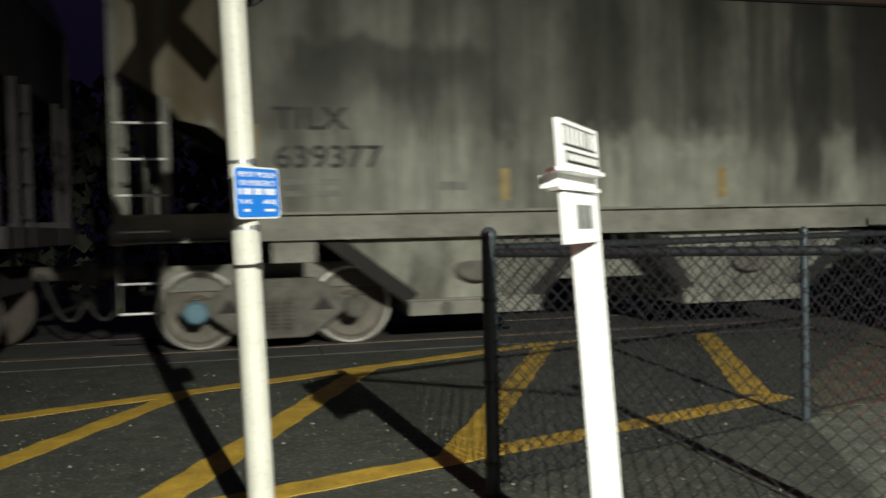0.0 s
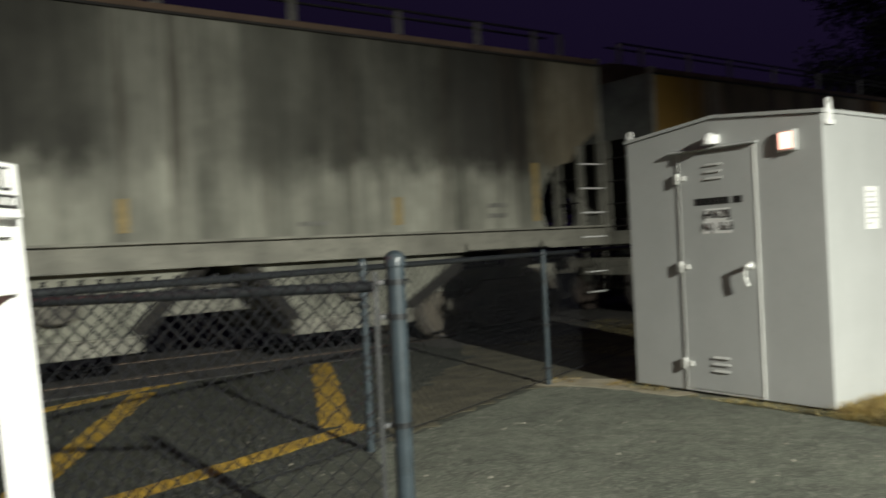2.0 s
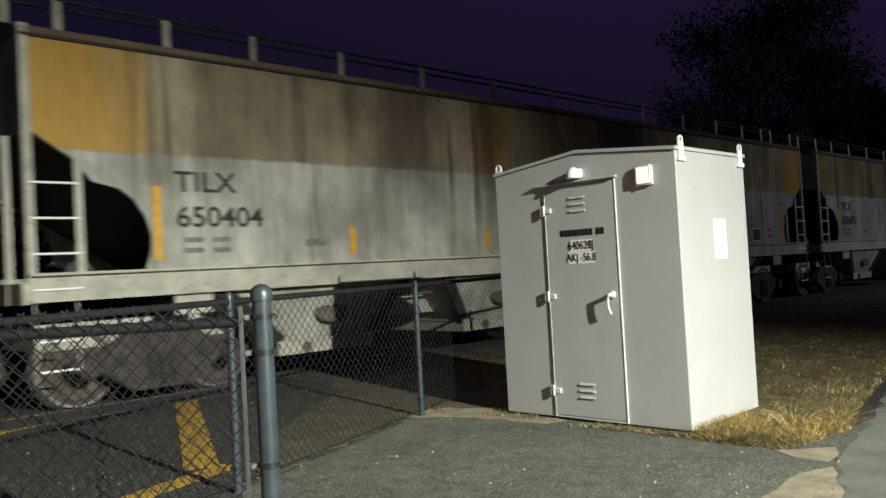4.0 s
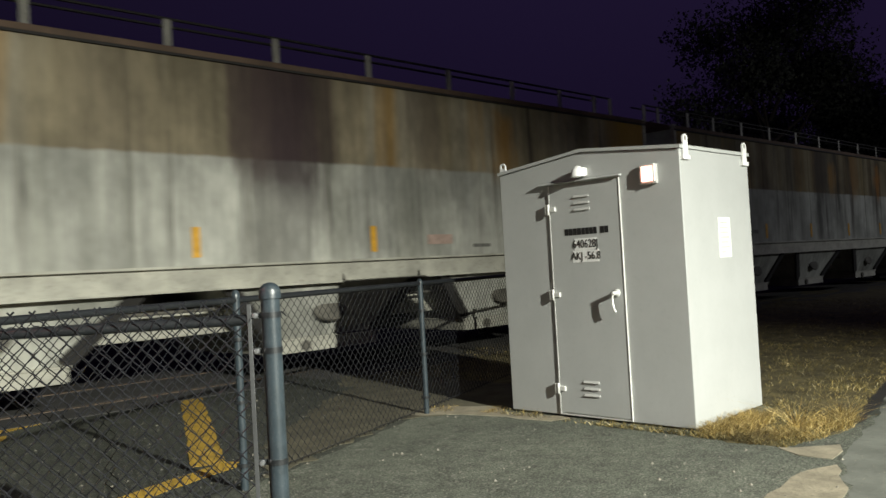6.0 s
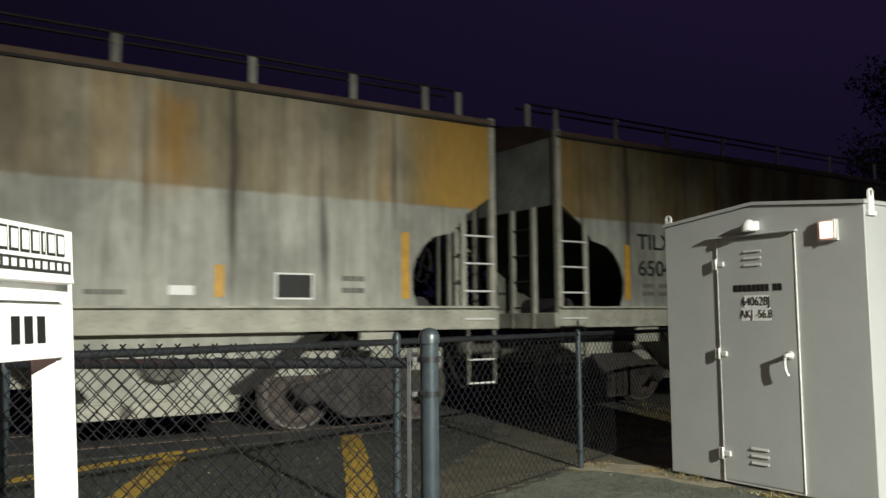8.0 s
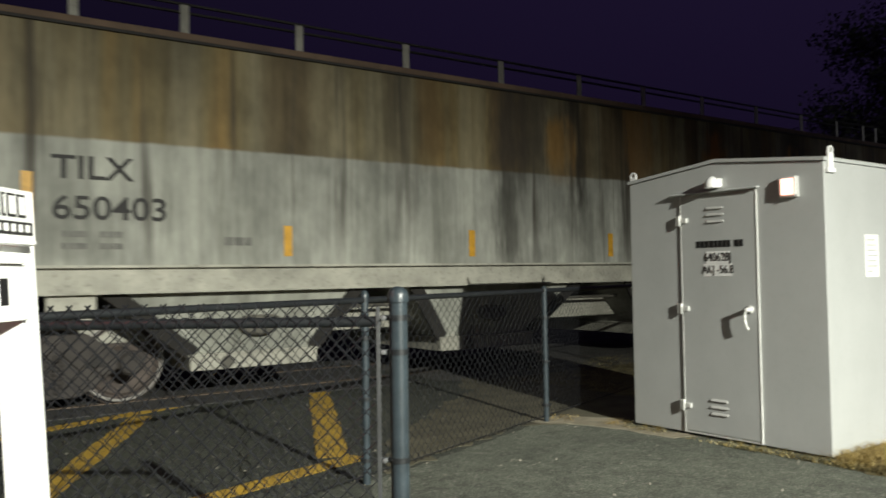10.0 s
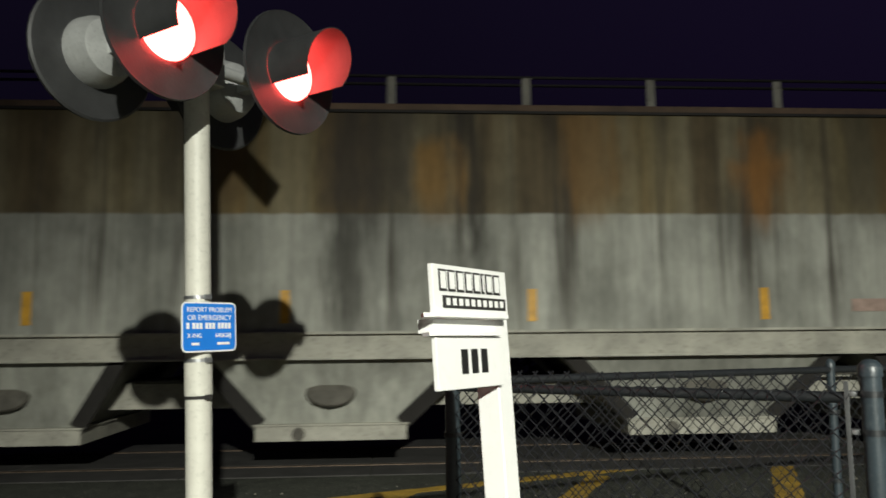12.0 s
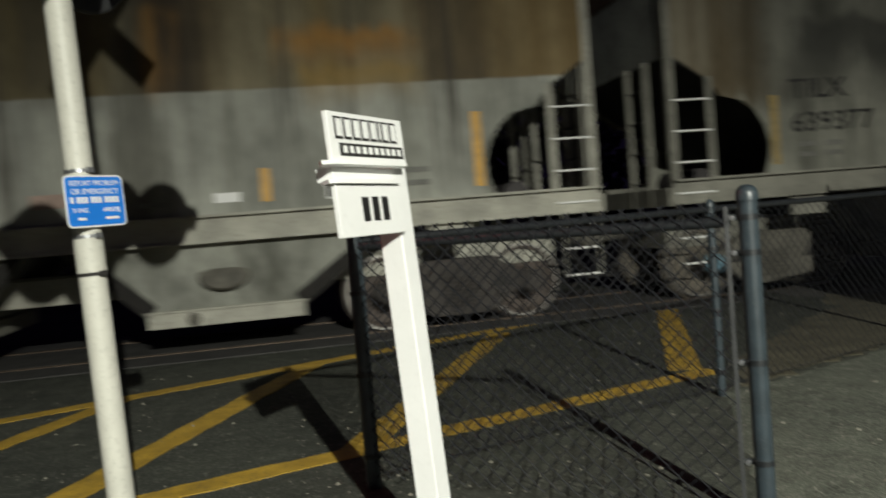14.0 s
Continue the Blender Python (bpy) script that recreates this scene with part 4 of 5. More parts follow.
def hopper_car(label, paint, number, orange_strip=True, FRAME_PAINT=FRAME_PAINT, rung=WHITE, iron=IRON_DARK, wheel=WHEEL_DARK, fresh=True):
    c = thing("covered_hopper_car", label, "railway car", group="covered hopper cars of the passing train")
    L, W = CAR_L, CAR_W
    roof_paint = ROOF if orange_strip else DARK_FRAME
    out = side_outline()
    for y, th in ((0.0, 0.03), (W - 0.03, 0.03)):
        bm = B()
        prism(bm, [(x, y, z) for x, z in out], (0, th, 0))
        side = part("side_sheet", bm, paint, c, "streaked weathered steel side")
        if y:
            continue
        for i in range(1, 14):
            bm = B()
            x = i * L / 14
            box(bm, x - 0.02, x + 0.02, -0.004, 0.002, 1.56, 3.90)
            part("panel_seam", bm, paint, side)
        bm = B()
        box(bm, 0.0, L, -0.035, 0.01, 3.895, 3.925)
        part("eave_angle", bm, UNDER, side, "dark eave angle")
        bm = B()
        box(bm, 0.0, L, -0.02, 0.012, 3.925, 4.0)
        part("eave_flange", bm, roof_paint, side, "rust-brown eave flange", bevel=0.008)
    # roof
    bm = B()
    prof = [(0.0, 3.93)] + [(W * t, 3.95 + 0.36 * math.sin(math.pi * t) ** 0.8) for t in (0.04, 0.12, 0.22, 0.35, 0.5, 0.65, 0.78, 0.88, 0.96)] + [(W, 3.93)]
    prism(bm, [(0.0, y, z) for y, z in prof], (L, 0, 0))
    part("roof", bm, roof_paint, c, "curved rusty steel roof")
    bm = B()
    box(bm, 0.5, L - 0.5, W / 2 - 0.28, W / 2 + 0.28, 4.30, 4.40)
    part("roof_hatch", bm, FRAME_PAINT, c, "long trough hatch", bevel=0.02)
    for yb in (0.72, W - 0.72):
        bm = B()
        box(bm, 0.1, L - 0.1, yb - 0.02, yb + 0.02, 4.545, 4.57)
        box(bm, 0.1, L - 0.1, yb + 0.30 * (1 if yb > 1 else -1) * -1 - 0.02, yb + 0.30 * (1 if yb > 1 else -1) * -1 + 0.02, 4.545, 4.57)
        part("running_board", bm, UNDER, c, "dark roof walkway edge")
    brackets = (0.08, 0.63, 1.90, 3.10, 4.55, 6.15, 7.84, 9.465, 11.0, 12.6, 14.27, 15.84, 17.2, 18.3, 18.85)
    for x in brackets:
        bm = B()
        box(bm, x - 0.05, x + 0.05, 0.70, 0.715, 4.20, 4.55)
        part("walkway_bracket", bm, FRAME_PAINT, c, "pale walkway bracket")
    # ends: wall above, slope sheet below
    for e in (0, 1):
        X = (lambda x: x) if e == 0 else (lambda x: L - x)
        bm = B()
        prism(bm, [(X(0.02), y, z) for y, z in ([(0.03, 2.95), (W - 0.03, 2.95)] + [(W - 0.03, 3.93), (W * 0.85, 4.15), (W * 0.65, 4.27), (W / 2, 4.30), (W * 0.35, 4.27), (W * 0.15, 4.15), (0.03, 3.93)])], (0.03 if e == 0 else -0.03, 0, 0))
        part("end_wall", bm, END_GREY if orange_strip else paint, c, "grey end wall")
        # slope sheet coloured near black for the shade inside the end opening
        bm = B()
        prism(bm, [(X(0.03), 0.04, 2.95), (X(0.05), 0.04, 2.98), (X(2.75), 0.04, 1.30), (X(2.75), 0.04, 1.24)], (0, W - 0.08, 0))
        part("slope_sheet", bm, UNDER, c, "sloping end sheet coloured dark for the shaded opening")
        for y in (-0.02, W - 0.06):
            bm = B()
            box(bm, min(X(-0.01), X(0.08)), max(X(-0.01), X(0.08)), y, y + 0.08, 1.20, 4.02)
            part("corner_post", bm, FRAME_PAINT, c, "pale corner post", bevel=0.006)
        bm = B()
        box(bm, min(X(0.47), X(0.55)), max(X(0.47), X(0.55)), -0.025, 0.0, 1.26, 2.68)
        lad = part("ladder", bm, FRAME_PAINT, c, "pale side ladder")
        for k in range(4):
            bm = B()
            z = 1.34 + k * 0.36
            tube(bm, (X(0.04), -0.03, z), (X(0.51), -0.03, z), 0.013, 8)
            part("rung", bm, rung, lad)
        for k in range(2):
            bm = B()
            z = 0.52 + k * 0.3
            tube(bm, (X(0.04), -0.02, z), (X(0.45), -0.02, z), 0.013, 8)
            part("rung", bm, rung, lad)
        for x in (0.04, 0.45):
            bm = B()
            bar(bm, (X(x), -0.02, 0.5), (X(x), -0.02, 1.25), 0.03, 0.012, (1, 0, 0))
            part("stirrup", bm, FRAME_PAINT, lad)
        # end ladder on the end wall, uprights behind the opening
        for y in (0.45, 0.95, W - 0.9, W - 0.45):
            bm = B()
            box(bm, min(X(0.0), X(-0.07)), max(X(0.0), X(-0.07)), y, y + 0.06, 1.2, 2.95)
            part("end_upright", bm, FRAME_PAINT, c, "pale end upright")
        # rungs take the dark colour in place of shade in the opening
        for k in range(4):
            bm = B()
            tube(bm, (X(-0.035), 0.48, 1.5 + k * 0.38), (X(-0.035), 0.98, 1.5 + k * 0.38), 0.013, 8)
            part("end_rung", bm, DARK_FRAME, c)
        bm = B()
        box(bm, min(X(-0.06), X(0.10)), max(X(-0.06), X(0.10)), 0.0, W, 1.20, 1.42)
        part("end_sill", bm, FRAME_PAINT, c, "pale end sill beam", bevel=0.008)
        bm = B()
        box(bm, min(X(0.1), X(1.3)), max(X(0.1), X(1.3)), 0.02, W - 0.02, 1.24, 1.28)
        part("end_platform", bm, FRAME_PAINT, c, "end platform plate")
        # platform equipment; brake cylinder and wheel coloured dark for the opening's shade
        bm = B()
        tube(bm, (X(0.75), 0.7, 1.48), (X(0.75), 1.6, 1.48), 0.17, 16)
        part("brake_cylinder", bm, DARK_FRAME, c, "brake cylinder on the end platform")
        bm = B()
        tube(bm, (X(0.1), W / 2, 0.88), (X(-0.45), W / 2, 0.88), 0.09, 10)
        box(bm, min(X(-0.42), X(-0.58)), max(X(-0.42), X(-0.58)), W / 2 - 0.13, W / 2 + 0.13, 0.74, 1.02)
        part("coupler", bm, IRON, c, "rusty coupler", bevel=0.02)
        bm = B()
        prev = None
        for k in range(9):
            t = k / 8
            p = Vector((X(-0.05 - 0.5 * t), W / 2 - 0.3, 0.9 - 0.55 * math.sin(math.pi * t * 0.85)))
            if prev:
                tube(bm, prev, p, 0.02, 7)
            prev = p
        part("brake_hose", bm, UNDER, c, "black brake hose")
        if e == 1:
            bm = B()
            for k in range(20):
                a0, a1 = k * math.pi / 10, (k + 1) * math.pi / 10
                tube(bm, (X(-0.12), W / 2 + 0.5 + 0.28 * math.cos(a0), 2.2 + 0.28 * math.sin(a0)), (X(-0.12), W / 2 + 0.5 + 0.28 * math.cos(a1), 2.2 + 0.28 * math.sin(a1)), 0.014, 6)
            for k in range(4):
                a0 = k * math.pi / 2 + 0.4
                tube(bm, (X(-0.12), W / 2 + 0.5, 2.2), (X(-0.12), W / 2 + 0.5 + 0.28 * math.cos(a0), 2.2 + 0.28 * math.sin(a0)), 0.012, 6)
            part("brake_wheel", bm, DARK_FRAME, c, "hand brake wheel")
    # side sills
    for y, s in ((0.0, -1), (W, 1)):
        bm = B()
        prof = [(0, 1.215), (0.085, 1.215), (0.085, 1.237), (0.012, 1.237), (0.012, 1.480), (0.085, 1.480), (0.085, 1.508), (0, 1.508)]
        prism(bm, [(0.0, y + s * a, z) for a, z in prof], (L, 0, 0))
        part("side_sill", bm, FRAME_PAINT, c, "pale side sill channel")
    for x in (1.75, L - 1.75):
        bm = B()
        box(bm, x - 0.23, x + 0.23, 0.0, 0.05, 0.98, 1.256)
        part("jacking_pad", bm, FRAME_PAINT, c, "pale jacking pad below the sill", bevel=0.01)
    # four hopper bays
    feet = [3.05, 4.50, 6.40, 7.95, 10.50, 12.10, 13.95, 15.52]
    tops = [2.10, 5.00, 5.80, 8.70, 9.75, 12.75, 13.25, 16.50]
    for k in range(4):
        a, b, ta, tb = feet[2 * k], feet[2 * k + 1], tops[2 * k], tops[2 * k + 1]
        bm = B()
        lo = [(a, 0.34, 0.52), (b, 0.34, 0.52), (b, W - 0.34, 0.52), (a, W - 0.34, 0.52)]
        hi = [(ta, 0.05, 1.26), (tb, 0.05, 1.26), (tb, W - 0.05, 1.26), (ta, W - 0.05, 1.26)]
        v0, v1 = [bm.verts.new(p) for p in lo], [bm.verts.new(p) for p in hi]
        bm.faces.new(v0[::-1])
        bm.faces.new(v1)
        for i in range(4):
            j = (i + 1) % 4
            bm.faces.new((v0[i], v0[j], v1[j], v1[i]))
        bay = part("hopper_bay", bm, paint, c, "sloping hopper bay")
        bm = B()
        box(bm, a - 0.04, b + 0.04, 0.28, W - 0.28, 0.34, 0.50)
        box(bm, a - 0.06, b + 0.06, 0.26, W - 0.26, 0.50, 0.525)
        part("outlet_gate", bm, FRAME_PAINT, bay, "pale outlet gate frame", bevel=0.006)
        for x0, x1, xt in ((a, a - 0.05, ta), (b, b + 0.05, tb)):
            bm = B()
            bar(bm, (x0, 0.31, 0.53), (xt, 0.04, 1.25), 0.05, 0.16, (1, 0, 0))
            part("bay_rib", bm, UNDER, bay, "dark edge rib")
        bm = B()
        xm = (a + b) / 2
        lathe(bm, (xm, 0.2, 0.86), (0, -1, 0.35), [(0, 0.16), (0.03, 0.15), (0.05, 0.1), (0.05, 0)], 18)
        bmesh.ops.transform(bm, matrix=Matrix.Translation((xm, 0, 0)) @ Matrix.Diagonal((1.7, 1, 1, 1)) @ Matrix.Translation((-xm, 0, 0)), verts=bm.verts)
        part("vibrator_pad", bm, IRON, bay, "rusty oval pad")
        bm = B()
        tube(bm, (xm - 0.35, 0.24, 0.42), (xm - 0.35, 0.30, 0.42), 0.07, 10)
        part("outlet_crank", bm, IRON, bay)
    bm = B()
    box(bm, 0.3, L - 0.3, 0.85, W - 0.85, 0.66, 0.96)
    part("center_sill", bm, FRAME_PAINT, c, "pale centre sill", bevel=0.01)
    bm = B()
    for x0, x1 in ((5.0, 13.9),):
        tube(bm, (x0, 0.55, 0.98), (x1, 0.55, 0.98), 0.022, 8)
    part("brake_pipe", bm, IRON, c)
    for xc in (1.57, L - 1.57):
        truck(c, xc, iron)
        for dx in (-0.85, 0.85):
            wheelset(c, xc + dx, wheel)
    # markings
    mk = (lambda nm, x0, x1, z0, z1, mat, lb="": part(nm, (lambda bm: (box(bm, x0, x1, -0.0085, -0.003, z0, z1), bm)[1])(B()), mat, c, lb))
    if orange_strip:
        for x, z0, z1 in ((1.30, 1.60, 2.42), (L - 1.42, 1.60, 2.42), (4.0, 1.60, 1.95), (6.65, 1.60, 1.95), (9.3, 1.60, 1.95), (11.9, 1.60, 1.95), (15.2, 1.60, 1.95)):
            mk("reflector_strip", x, x + 0.10, z0, z1, ORANGE if fresh else ORANGE_DIM, "orange reflective strip")
    if orange_strip and fresh:
        mk("stencil_panel", 15.90, 16.32, 1.60, 1.86, BLACK, "black stencil panel")
        mk("panel_rim", 15.88, 15.905, 1.58, 1.88, WHITE)
        mk("panel_rim", 16.315, 16.34, 1.58, 1.88, WHITE)
        mk("panel_rim", 15.905, 16.315, 1.86, 1.88, WHITE)
        mk("panel_rim", 15.905, 16.315, 1.58, 1.60, WHITE)
        mk("white_label", 14.72, 14.98, 1.62, 1.72, WHITE, "white label")
        mk("red_marking", 12.95, 13.45, 1.68, 1.82, PINK, "faded red marking")
        mk("red_marking", 4.9, 6.4, 1.30, 1.47, PINK, "faded red band")
    face = Matrix(((1.14, 0, 0, 0), (0, 0, -1, 0), (0, 1, 0, 0), (0, 0, 0, 1)))
    if number:
        for text, x, z in (("TILX", 1.95, 2.47), (number, 2.13, 2.07)):
            lettering("lettering", text, 0.33, Matrix.Translation((x, -0.0085, z)) @ face, MARK, c, "faded black stencilled lettering", 0.004)
    for z in (1.79, 1.67):
        bars(c, (0.06, 0.05, 0.10, -0.1, 0.07, 0.06, 0.07), 1.66, z, 0.06, -0.0085)
    bars(c, (0.10, 0.10, 0.08), 3.3, 1.72, 0.09, -0.0085)
    bars(c, (0.07, 0.07, 0.07, 0.07, 0.07), 13.9, 1.62, 0.05, -0.0085)
    bars(c, (0.09, 0.09, 0.09), 16.7, 1.80, 0.06, -0.0085)
    bars(c, (0.09, 0.09, 0.09), 16.7, 1.66, 0.06, -0.0085)
    return c


GREY_LABEL = "dirty grey covered hopper car with dark vertical streaks on the track"
BELT_LABEL = "pale covered hopper car with rusty upper belt on the track"
car_grey = hopper_car(GREY_LABEL, GREY_CAR, "639377", True, GRIMY_FRAME, WHITE, IRON, WHEEL, False)
car_belt = hopper_car(BELT_LABEL, BELT_CAR, "650404")
car_brown = hopper_car("pale covered hopper car with a dark brown stained upper belt", BROWN_CAR, "650403")
car_dark = hopper_car("black covered hopper car rolling on the track", DARK_CAR, "", False, DARK_FRAME, DARK_FRAME)
# each car and where its end stands at the start
TRAIN = [(car_dark, -21.0), (car_grey, -1.02), (car_belt, 19.10), (car_brown, 39.12)]
TRAIN += [(copy_thing(car_grey, Matrix()), 58.98), (copy_thing(car_belt, Matrix()), 79.0)]


def build_grass():
    rng = random.Random(11)
    verts, faces = [], []

    def blade(x, y, h, lean):
        a = rng.uniform(0, 6.283)
        w = rng.uniform(0.0012, 0.0032)
        dx, dy = math.cos(a) * w, math.sin(a) * w
        b = rng.uniform(0, 6.283)
        lx, ly = math.cos(b) * h * lean, math.sin(b) * h * lean
        i = len(verts)
        verts.extend(((x - dx, y - dy, 0), (x + dx, y + dy, 0), (x + lx * 0.4 + dx * 0.7, y + ly * 0.4 + dy * 0.7, h * 0.6), (x + lx * 0.4 - dx * 0.7, y + ly * 0.4 - dy * 0.7, h * 0.6), (x + lx, y + ly, h)))
        faces.extend(((i, i + 1, i + 2, i + 3), (i + 3, i + 2, i + 4)))

    def edge(x):
        return 2.26 + 0.18 * max(0.0, x - 7.4) + 0.2 * max(0.0, 7.0 - x)
    for _ in range(95000):
        x = 6.52 + rng.random() ** 1.6 * 16
        y = edge(x) + rng.random() ** 1.3 * 6.2
        if 6.66 < x < 7.9 and 3.06 < y < 4.95:
            continue
        if x < 8.0 and y > 4.9:
            continue
        dens = 0.5 + 0.38 * noise.noise((x * 1.3, y * 1.3, 0)) + 0.42 * noise.noise((x * 4.5, y * 4.5, 3.0))
        if rng.random() > dens * 1.15:
            continue
        blade(x, y, rng.uniform(0.014, 0.050) * (0.4 + 1.2 * dens), rng.uniform(0.6, 2.4))
    me = bpy.data.meshes.new("dry_grass")
    me.from_pydata(verts, [], faces)
    me.materials.append(STRAW)
    tagged(new("dry_grass", me), "dry brown grass beside the relay case", "grass", kind="stuff")
    verts.clear()
    faces.clear()
    for cx, cy, r, n, h in ((6.74, 2.92, 0.16, 420, 0.075), (6.95, 2.90, 0.18, 520, 0.085), (7.2, 2.92, 0.18, 420, 0.08), (7.45, 2.98, 0.14, 220, 0.06), (6.72, 2.62, 0.18, 330, 0.06), (6.95, 2.45, 0.20, 380, 0.06), (7.3, 2.36, 0.16, 280, 0.07), (7.55, 2.36, 0.12, 180, 0.09), (7.72, 2.40, 0.08, 60, 0.15), (7.22, 2.55, 0.06, 60, 0.19), (6.62, 5.05, 0.10, 60, 0.05), (6.45, 5.55, 0.16, 60, 0.04), (6.67, 4.6, 0.05, 25, 0.05)):
        for _ in range(n * 2):
            a, q = rng.uniform(0, 6.283), r * rng.random() ** 0.7
            x, y = cx + q * math.cos(a) * 1.3, cy + q * math.sin(a)
            if x > 6.68 and y > 3.08 and y < 4.93:
                continue
            blade(x, y, rng.uniform(0.2, 1.2) * h, rng.uniform(0.4, 3.2))
    me = bpy.data.meshes.new("straw_tufts")
    me.from_pydata(verts, [], faces)
    me.materials.append(GOLD)
    tagged(new("straw_tufts", me), "golden dead straw heaped at the foot of the relay case", "straw", kind="stuff")


def build_details():
    flat_patch("soil", [(6.55, 2.40), (7.26, 2.20), (7.74, 2.27), (8.6, 2.44), (9.5, 2.62), (11.4, 2.98), (30, 6.4), (60, 11.5), (60, 14), (12.3, 8.25), (8.0, 8.2), (7.95, 4.95), (7.9, 3.0), (6.72, 3.05), (6.50, 2.75)], SOIL, "bare soil under dry grass", "soil", 0.006, 0.005, 0.03)
    flat_patch("apron", [(2.2, -12), (2.75, 2.60), (3.82, 4.70), (6.25, 5.58), (7.9, 5.2), (7.9, 2.15), (8.6, 2.3), (30, 6.0), (30, -12)], APRON, "gritty worn asphalt apron around the relay case", "pavement", 0.002, 0.002, 0.02)
    flat_patch("pavement", [(5.58, 1.62), (6.34, 1.96), (7.9, 2.20), (9.54, 2.56), (30, 6.2), (30, -12), (4.6, -12), (4.9, 1.2)], PAVE, "smooth grey pavement strip beside the dry grass", "pavement", 0.0030, 0.002, 0.035)
    flat_patch("soil_strip", [(3.95, 4.75), (4.28, 4.87), (4.91, 5.15), (5.94, 5.60), (6.3, 5.4), (6.8, 5.15), (7.9, 5.2), (8.5, 9.0), (7.9, 9.3), (6.9, 7.6), (5.6, 6.6), (4.6, 5.7)], DIRT, "brown dirty ground along the fence", "soil", 0.005, 0.004, 0.09)
    flat_patch("concrete_patch", [(5.33, 1.98), (5.82, 2.07), (6.07, 2.01), (6.27, 1.93), (5.53, 1.64), (4.9, 1.42), (4.4, 1.60), (4.8, 1.80)], SAND, "worn pale concrete showing through the asphalt", "concrete patch", 0.0055, 0.004, 0.03)
    flat_patch("concrete_patch", [(6.50, 2.38), (6.78, 2.10), (6.60, 2.04), (6.38, 2.02), (6.36, 2.2)], SAND, "small pale concrete corner beside the grass", "concrete patch", 0.0062, 0.004, 0.02)
    flat_patch("dirt_patch", [(6.05, 5.66), (6.3, 5.3), (6.45, 4.77), (6.44, 4.30), (6.66, 4.25), (6.67, 4.95), (6.88, 5.2), (6.5, 5.72)], SAND, "sandy dirt at the foot of the relay case", "dirt patch", 0.0058, 0.004, 0.05)
    flat_patch("pavement_crack", [(7.55, 2.20), (8.6, 2.38), (9.54, 2.57), (18, 4.05), (18, 4.18), (9.54, 2.66), (8.6, 2.47), (7.74, 2.30)], UNDER, "dark broken edge between the asphalt and the grass", "pavement edge", 0.0075, 0.003, 0.022)
    rng = random.Random(21)
    verts, faces = [], []
    for _ in range(6500):
        x, y = rng.uniform(-2, 7.5), 1.2 + 7.0 * rng.random() ** 1.4
        s = rng.uniform(0.003, 0.008) * (2.2 if rng.random() < 0.05 else 1)
        i = len(verts)
        a = rng.uniform(0, 6.28)
        for k in range(4):
            verts.append((x + s * math.cos(a + k * 1.57), y + s * math.sin(a + k * 1.57) * 0.7, 0.002))
        verts.append((x, y, s * 0.9))
        faces.extend([(i + k, i + (k + 1) % 4, i + 4) for k in range(4)])
    me = bpy.data.meshes.new("grit")
    me.from_pydata(verts, [], faces)
    me.materials.append(CONCRETE)
    tagged(new("grit", me), "scattered pale grit on the asphalt", "grit", kind="stuff")


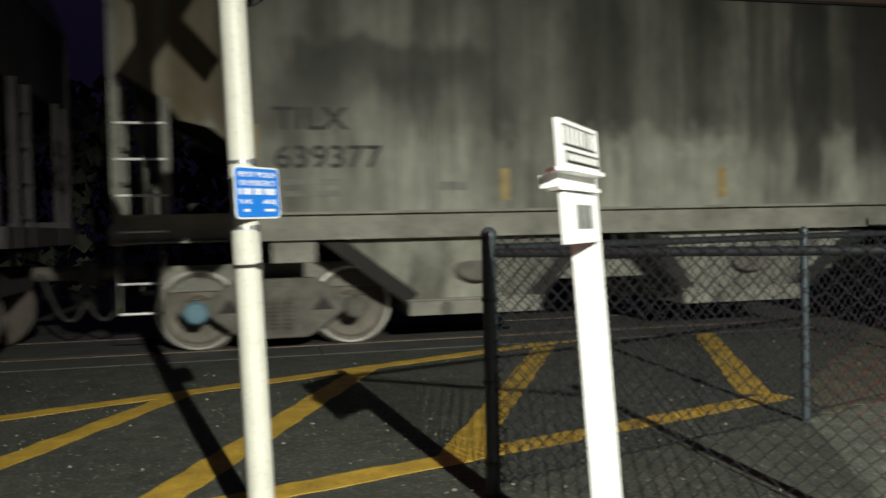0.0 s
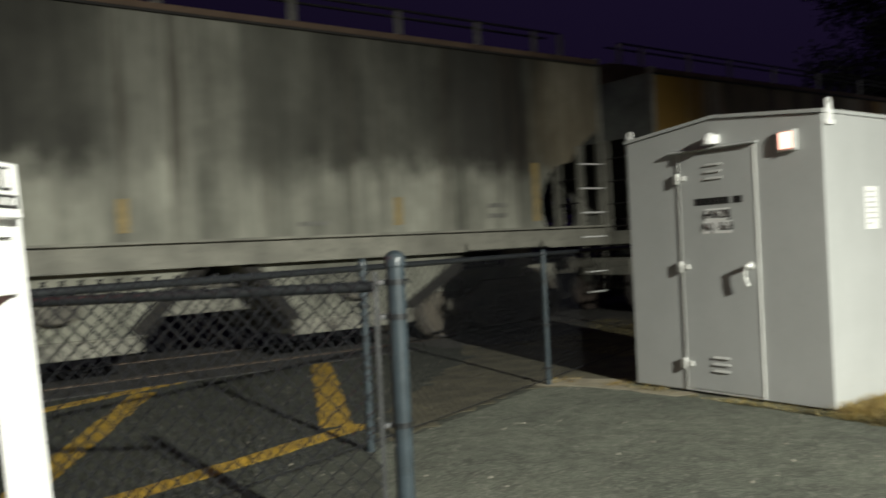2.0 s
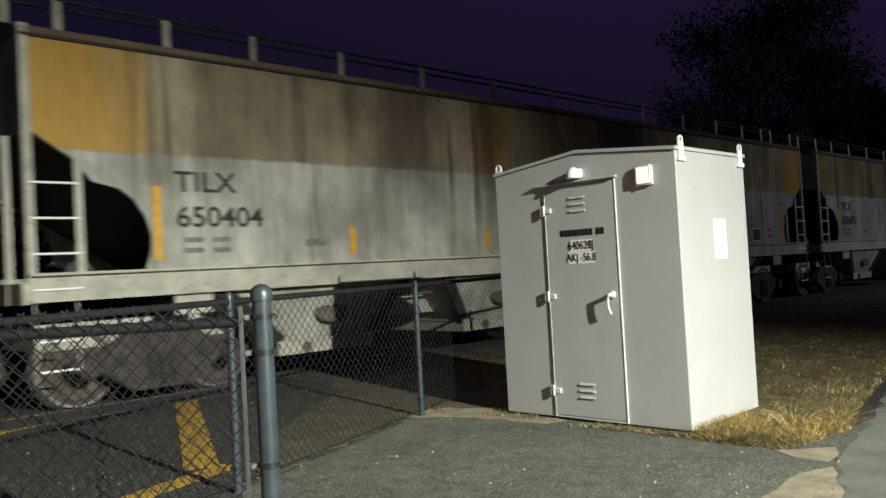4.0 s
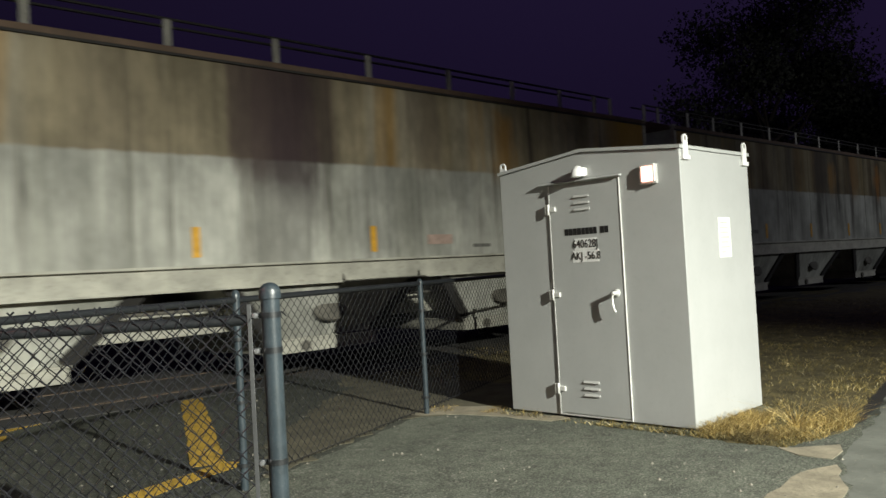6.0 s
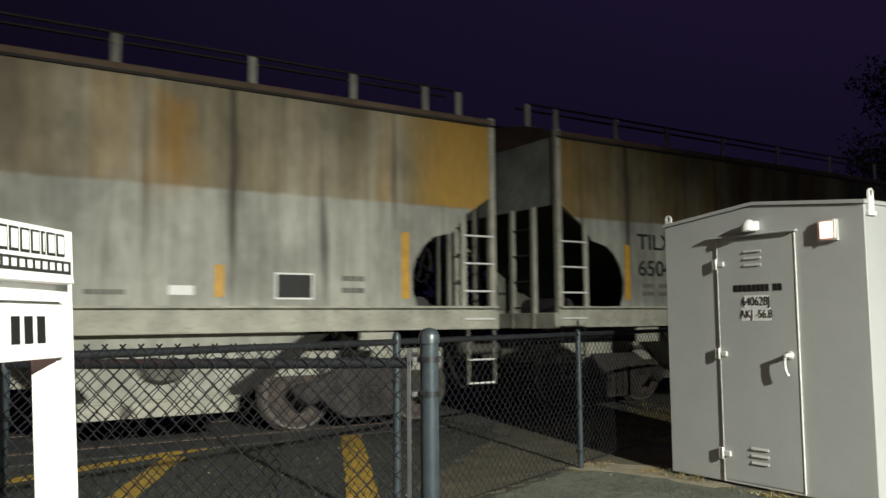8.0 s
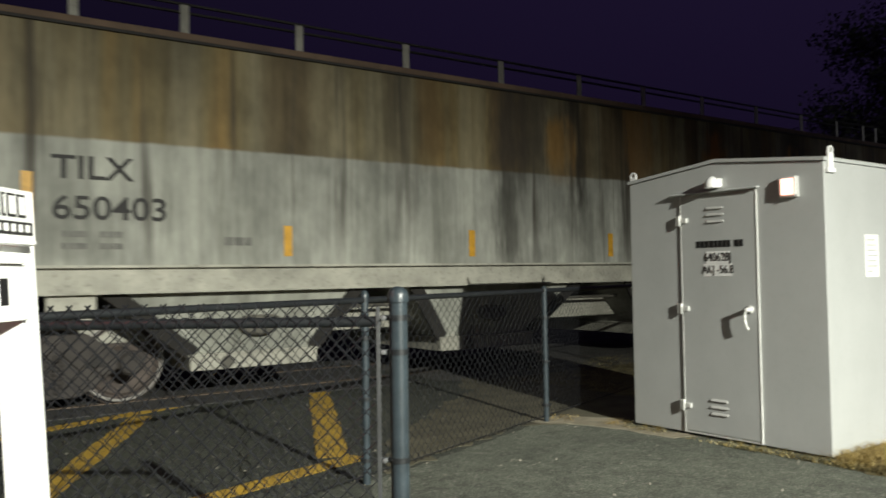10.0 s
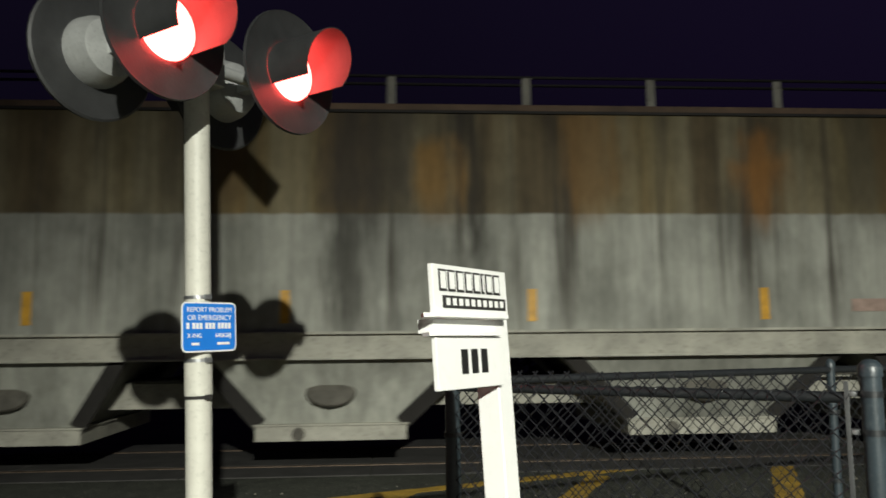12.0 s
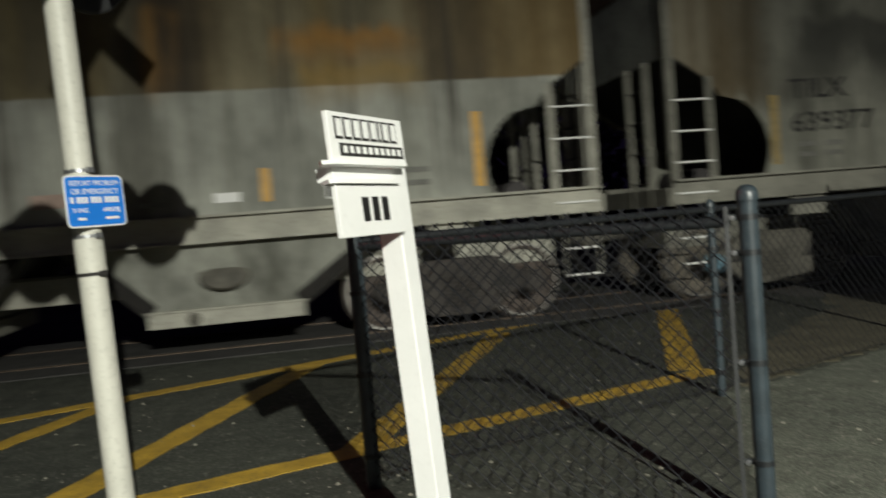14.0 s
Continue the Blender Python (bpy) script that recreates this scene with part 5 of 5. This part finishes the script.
def build_tree(x, y, h, seed):
    t = thing("tree", "dark leafy tree standing behind the track at night", "tree", pose(x, y, 0), "trees behind the track")
    rng = random.Random(seed)
    bm = B()
    tube(bm, (0, 0, 0), (0.1, 0, h * 0.45), 0.28, 10, 0.16)
    tips = []
    for k in range(9):
        a, z = k * 2.4, h * (0.25 + 0.04 * k)
        e = Vector((math.cos(a) * h * rng.uniform(0.16, 0.30), math.sin(a) * h * rng.uniform(0.16, 0.30), z + h * rng.uniform(0.15, 0.35)))
        tube(bm, (0.05, 0, z), e, 0.10, 6, 0.03)
        tips.append(e)
    tips.append(Vector((0.1, 0, h * 0.85)))
    part("trunk", bm, BARK, t)
    verts, faces = [], []
    for e in tips:
        for _ in range(2600):
            u = Vector((rng.gauss(0, 1), rng.gauss(0, 1), rng.gauss(0, 0.8))).normalized()
            lump = 0.75 + 0.5 * noise.noise(u * 2.2 + e)
            p = e + u * h * 0.17 * lump * rng.random() ** 0.45
            s = rng.uniform(0.05, 0.12)
            a, b = Vector((rng.gauss(0, 1), rng.gauss(0, 1), rng.gauss(0, 1))).normalized() * s, Vector((rng.gauss(0, 1), rng.gauss(0, 1), rng.gauss(0, 1))).normalized() * s
            i = len(verts)
            verts.extend((p - a, p + b, p + a, p - b))
            faces.append((i, i + 1, i + 2, i + 3))
    me = bpy.data.meshes.new("crown")
    me.from_pydata(verts, [], faces)
    me.materials.append(LEAF)
    o = new("crown", me)
    o.parent = t


# added leaf backdrop, mostly hidden by the train, blocks sky glow under the cars
def build_woods():
    rng = random.Random(77)
    verts, faces = [], []
    for _ in range(36000):
        x = rng.uniform(-45, 95)
        top = 5.2 + 1.2 * noise.noise((x * 0.15, 3.0, 0)) + 0.6 * noise.noise((x * 0.6, 9.0, 0))
        p = Vector((x, rng.uniform(20, 23), max(0.1, top * rng.random() ** 0.7)))
        s = rng.uniform(0.10, 0.26)
        a, b = Vector((rng.gauss(0, 1), rng.gauss(0, 0.5), rng.gauss(0, 1))).normalized() * s, Vector((rng.gauss(0, 1), rng.gauss(0, 0.5), rng.gauss(0, 1))).normalized() * s
        i = len(verts)
        verts.extend((p - a, p + b, p + a, p - b))
        faces.append((i, i + 1, i + 2, i + 3))
    me = bpy.data.meshes.new("far_bushes")
    me.from_pydata(verts, [], faces)
    me.materials.append(LEAF)
    tagged(new("far_bushes", me), "dark bushes added as a backdrop behind the railway track", "bushes", kind="stuff")


build_grass()
build_woods()
build_details()
for i, (x, y, h) in enumerate(((44, 18, 15.5), (55, 21, 15), (50, 15, 11), (68, 17, 14), (84, 14, 12))):
    build_tree(x, y, h, 40 + i)


def motions():
    rate = SPEED / 0.457
    for car, x0 in TRAIN:
        walk(car, [(t, TRACK @ pose(x0 - SPEED * t, CAR_Y, RAIL_Z)) for t in (0, 3.5, 7, 10.5, 14)])
        for ob in [o for o in car.children if o.name.startswith("wheelset")]:
            x = ob.location.x
            rows = []
            for i in range(101):
                t = i * 0.14
                rows.append((t, pose(x, CAR_W / 2, 0.457) @ Matrix.Rotation(-rate * t, 4, "Y")))
            walk(ob, rows)


motions()
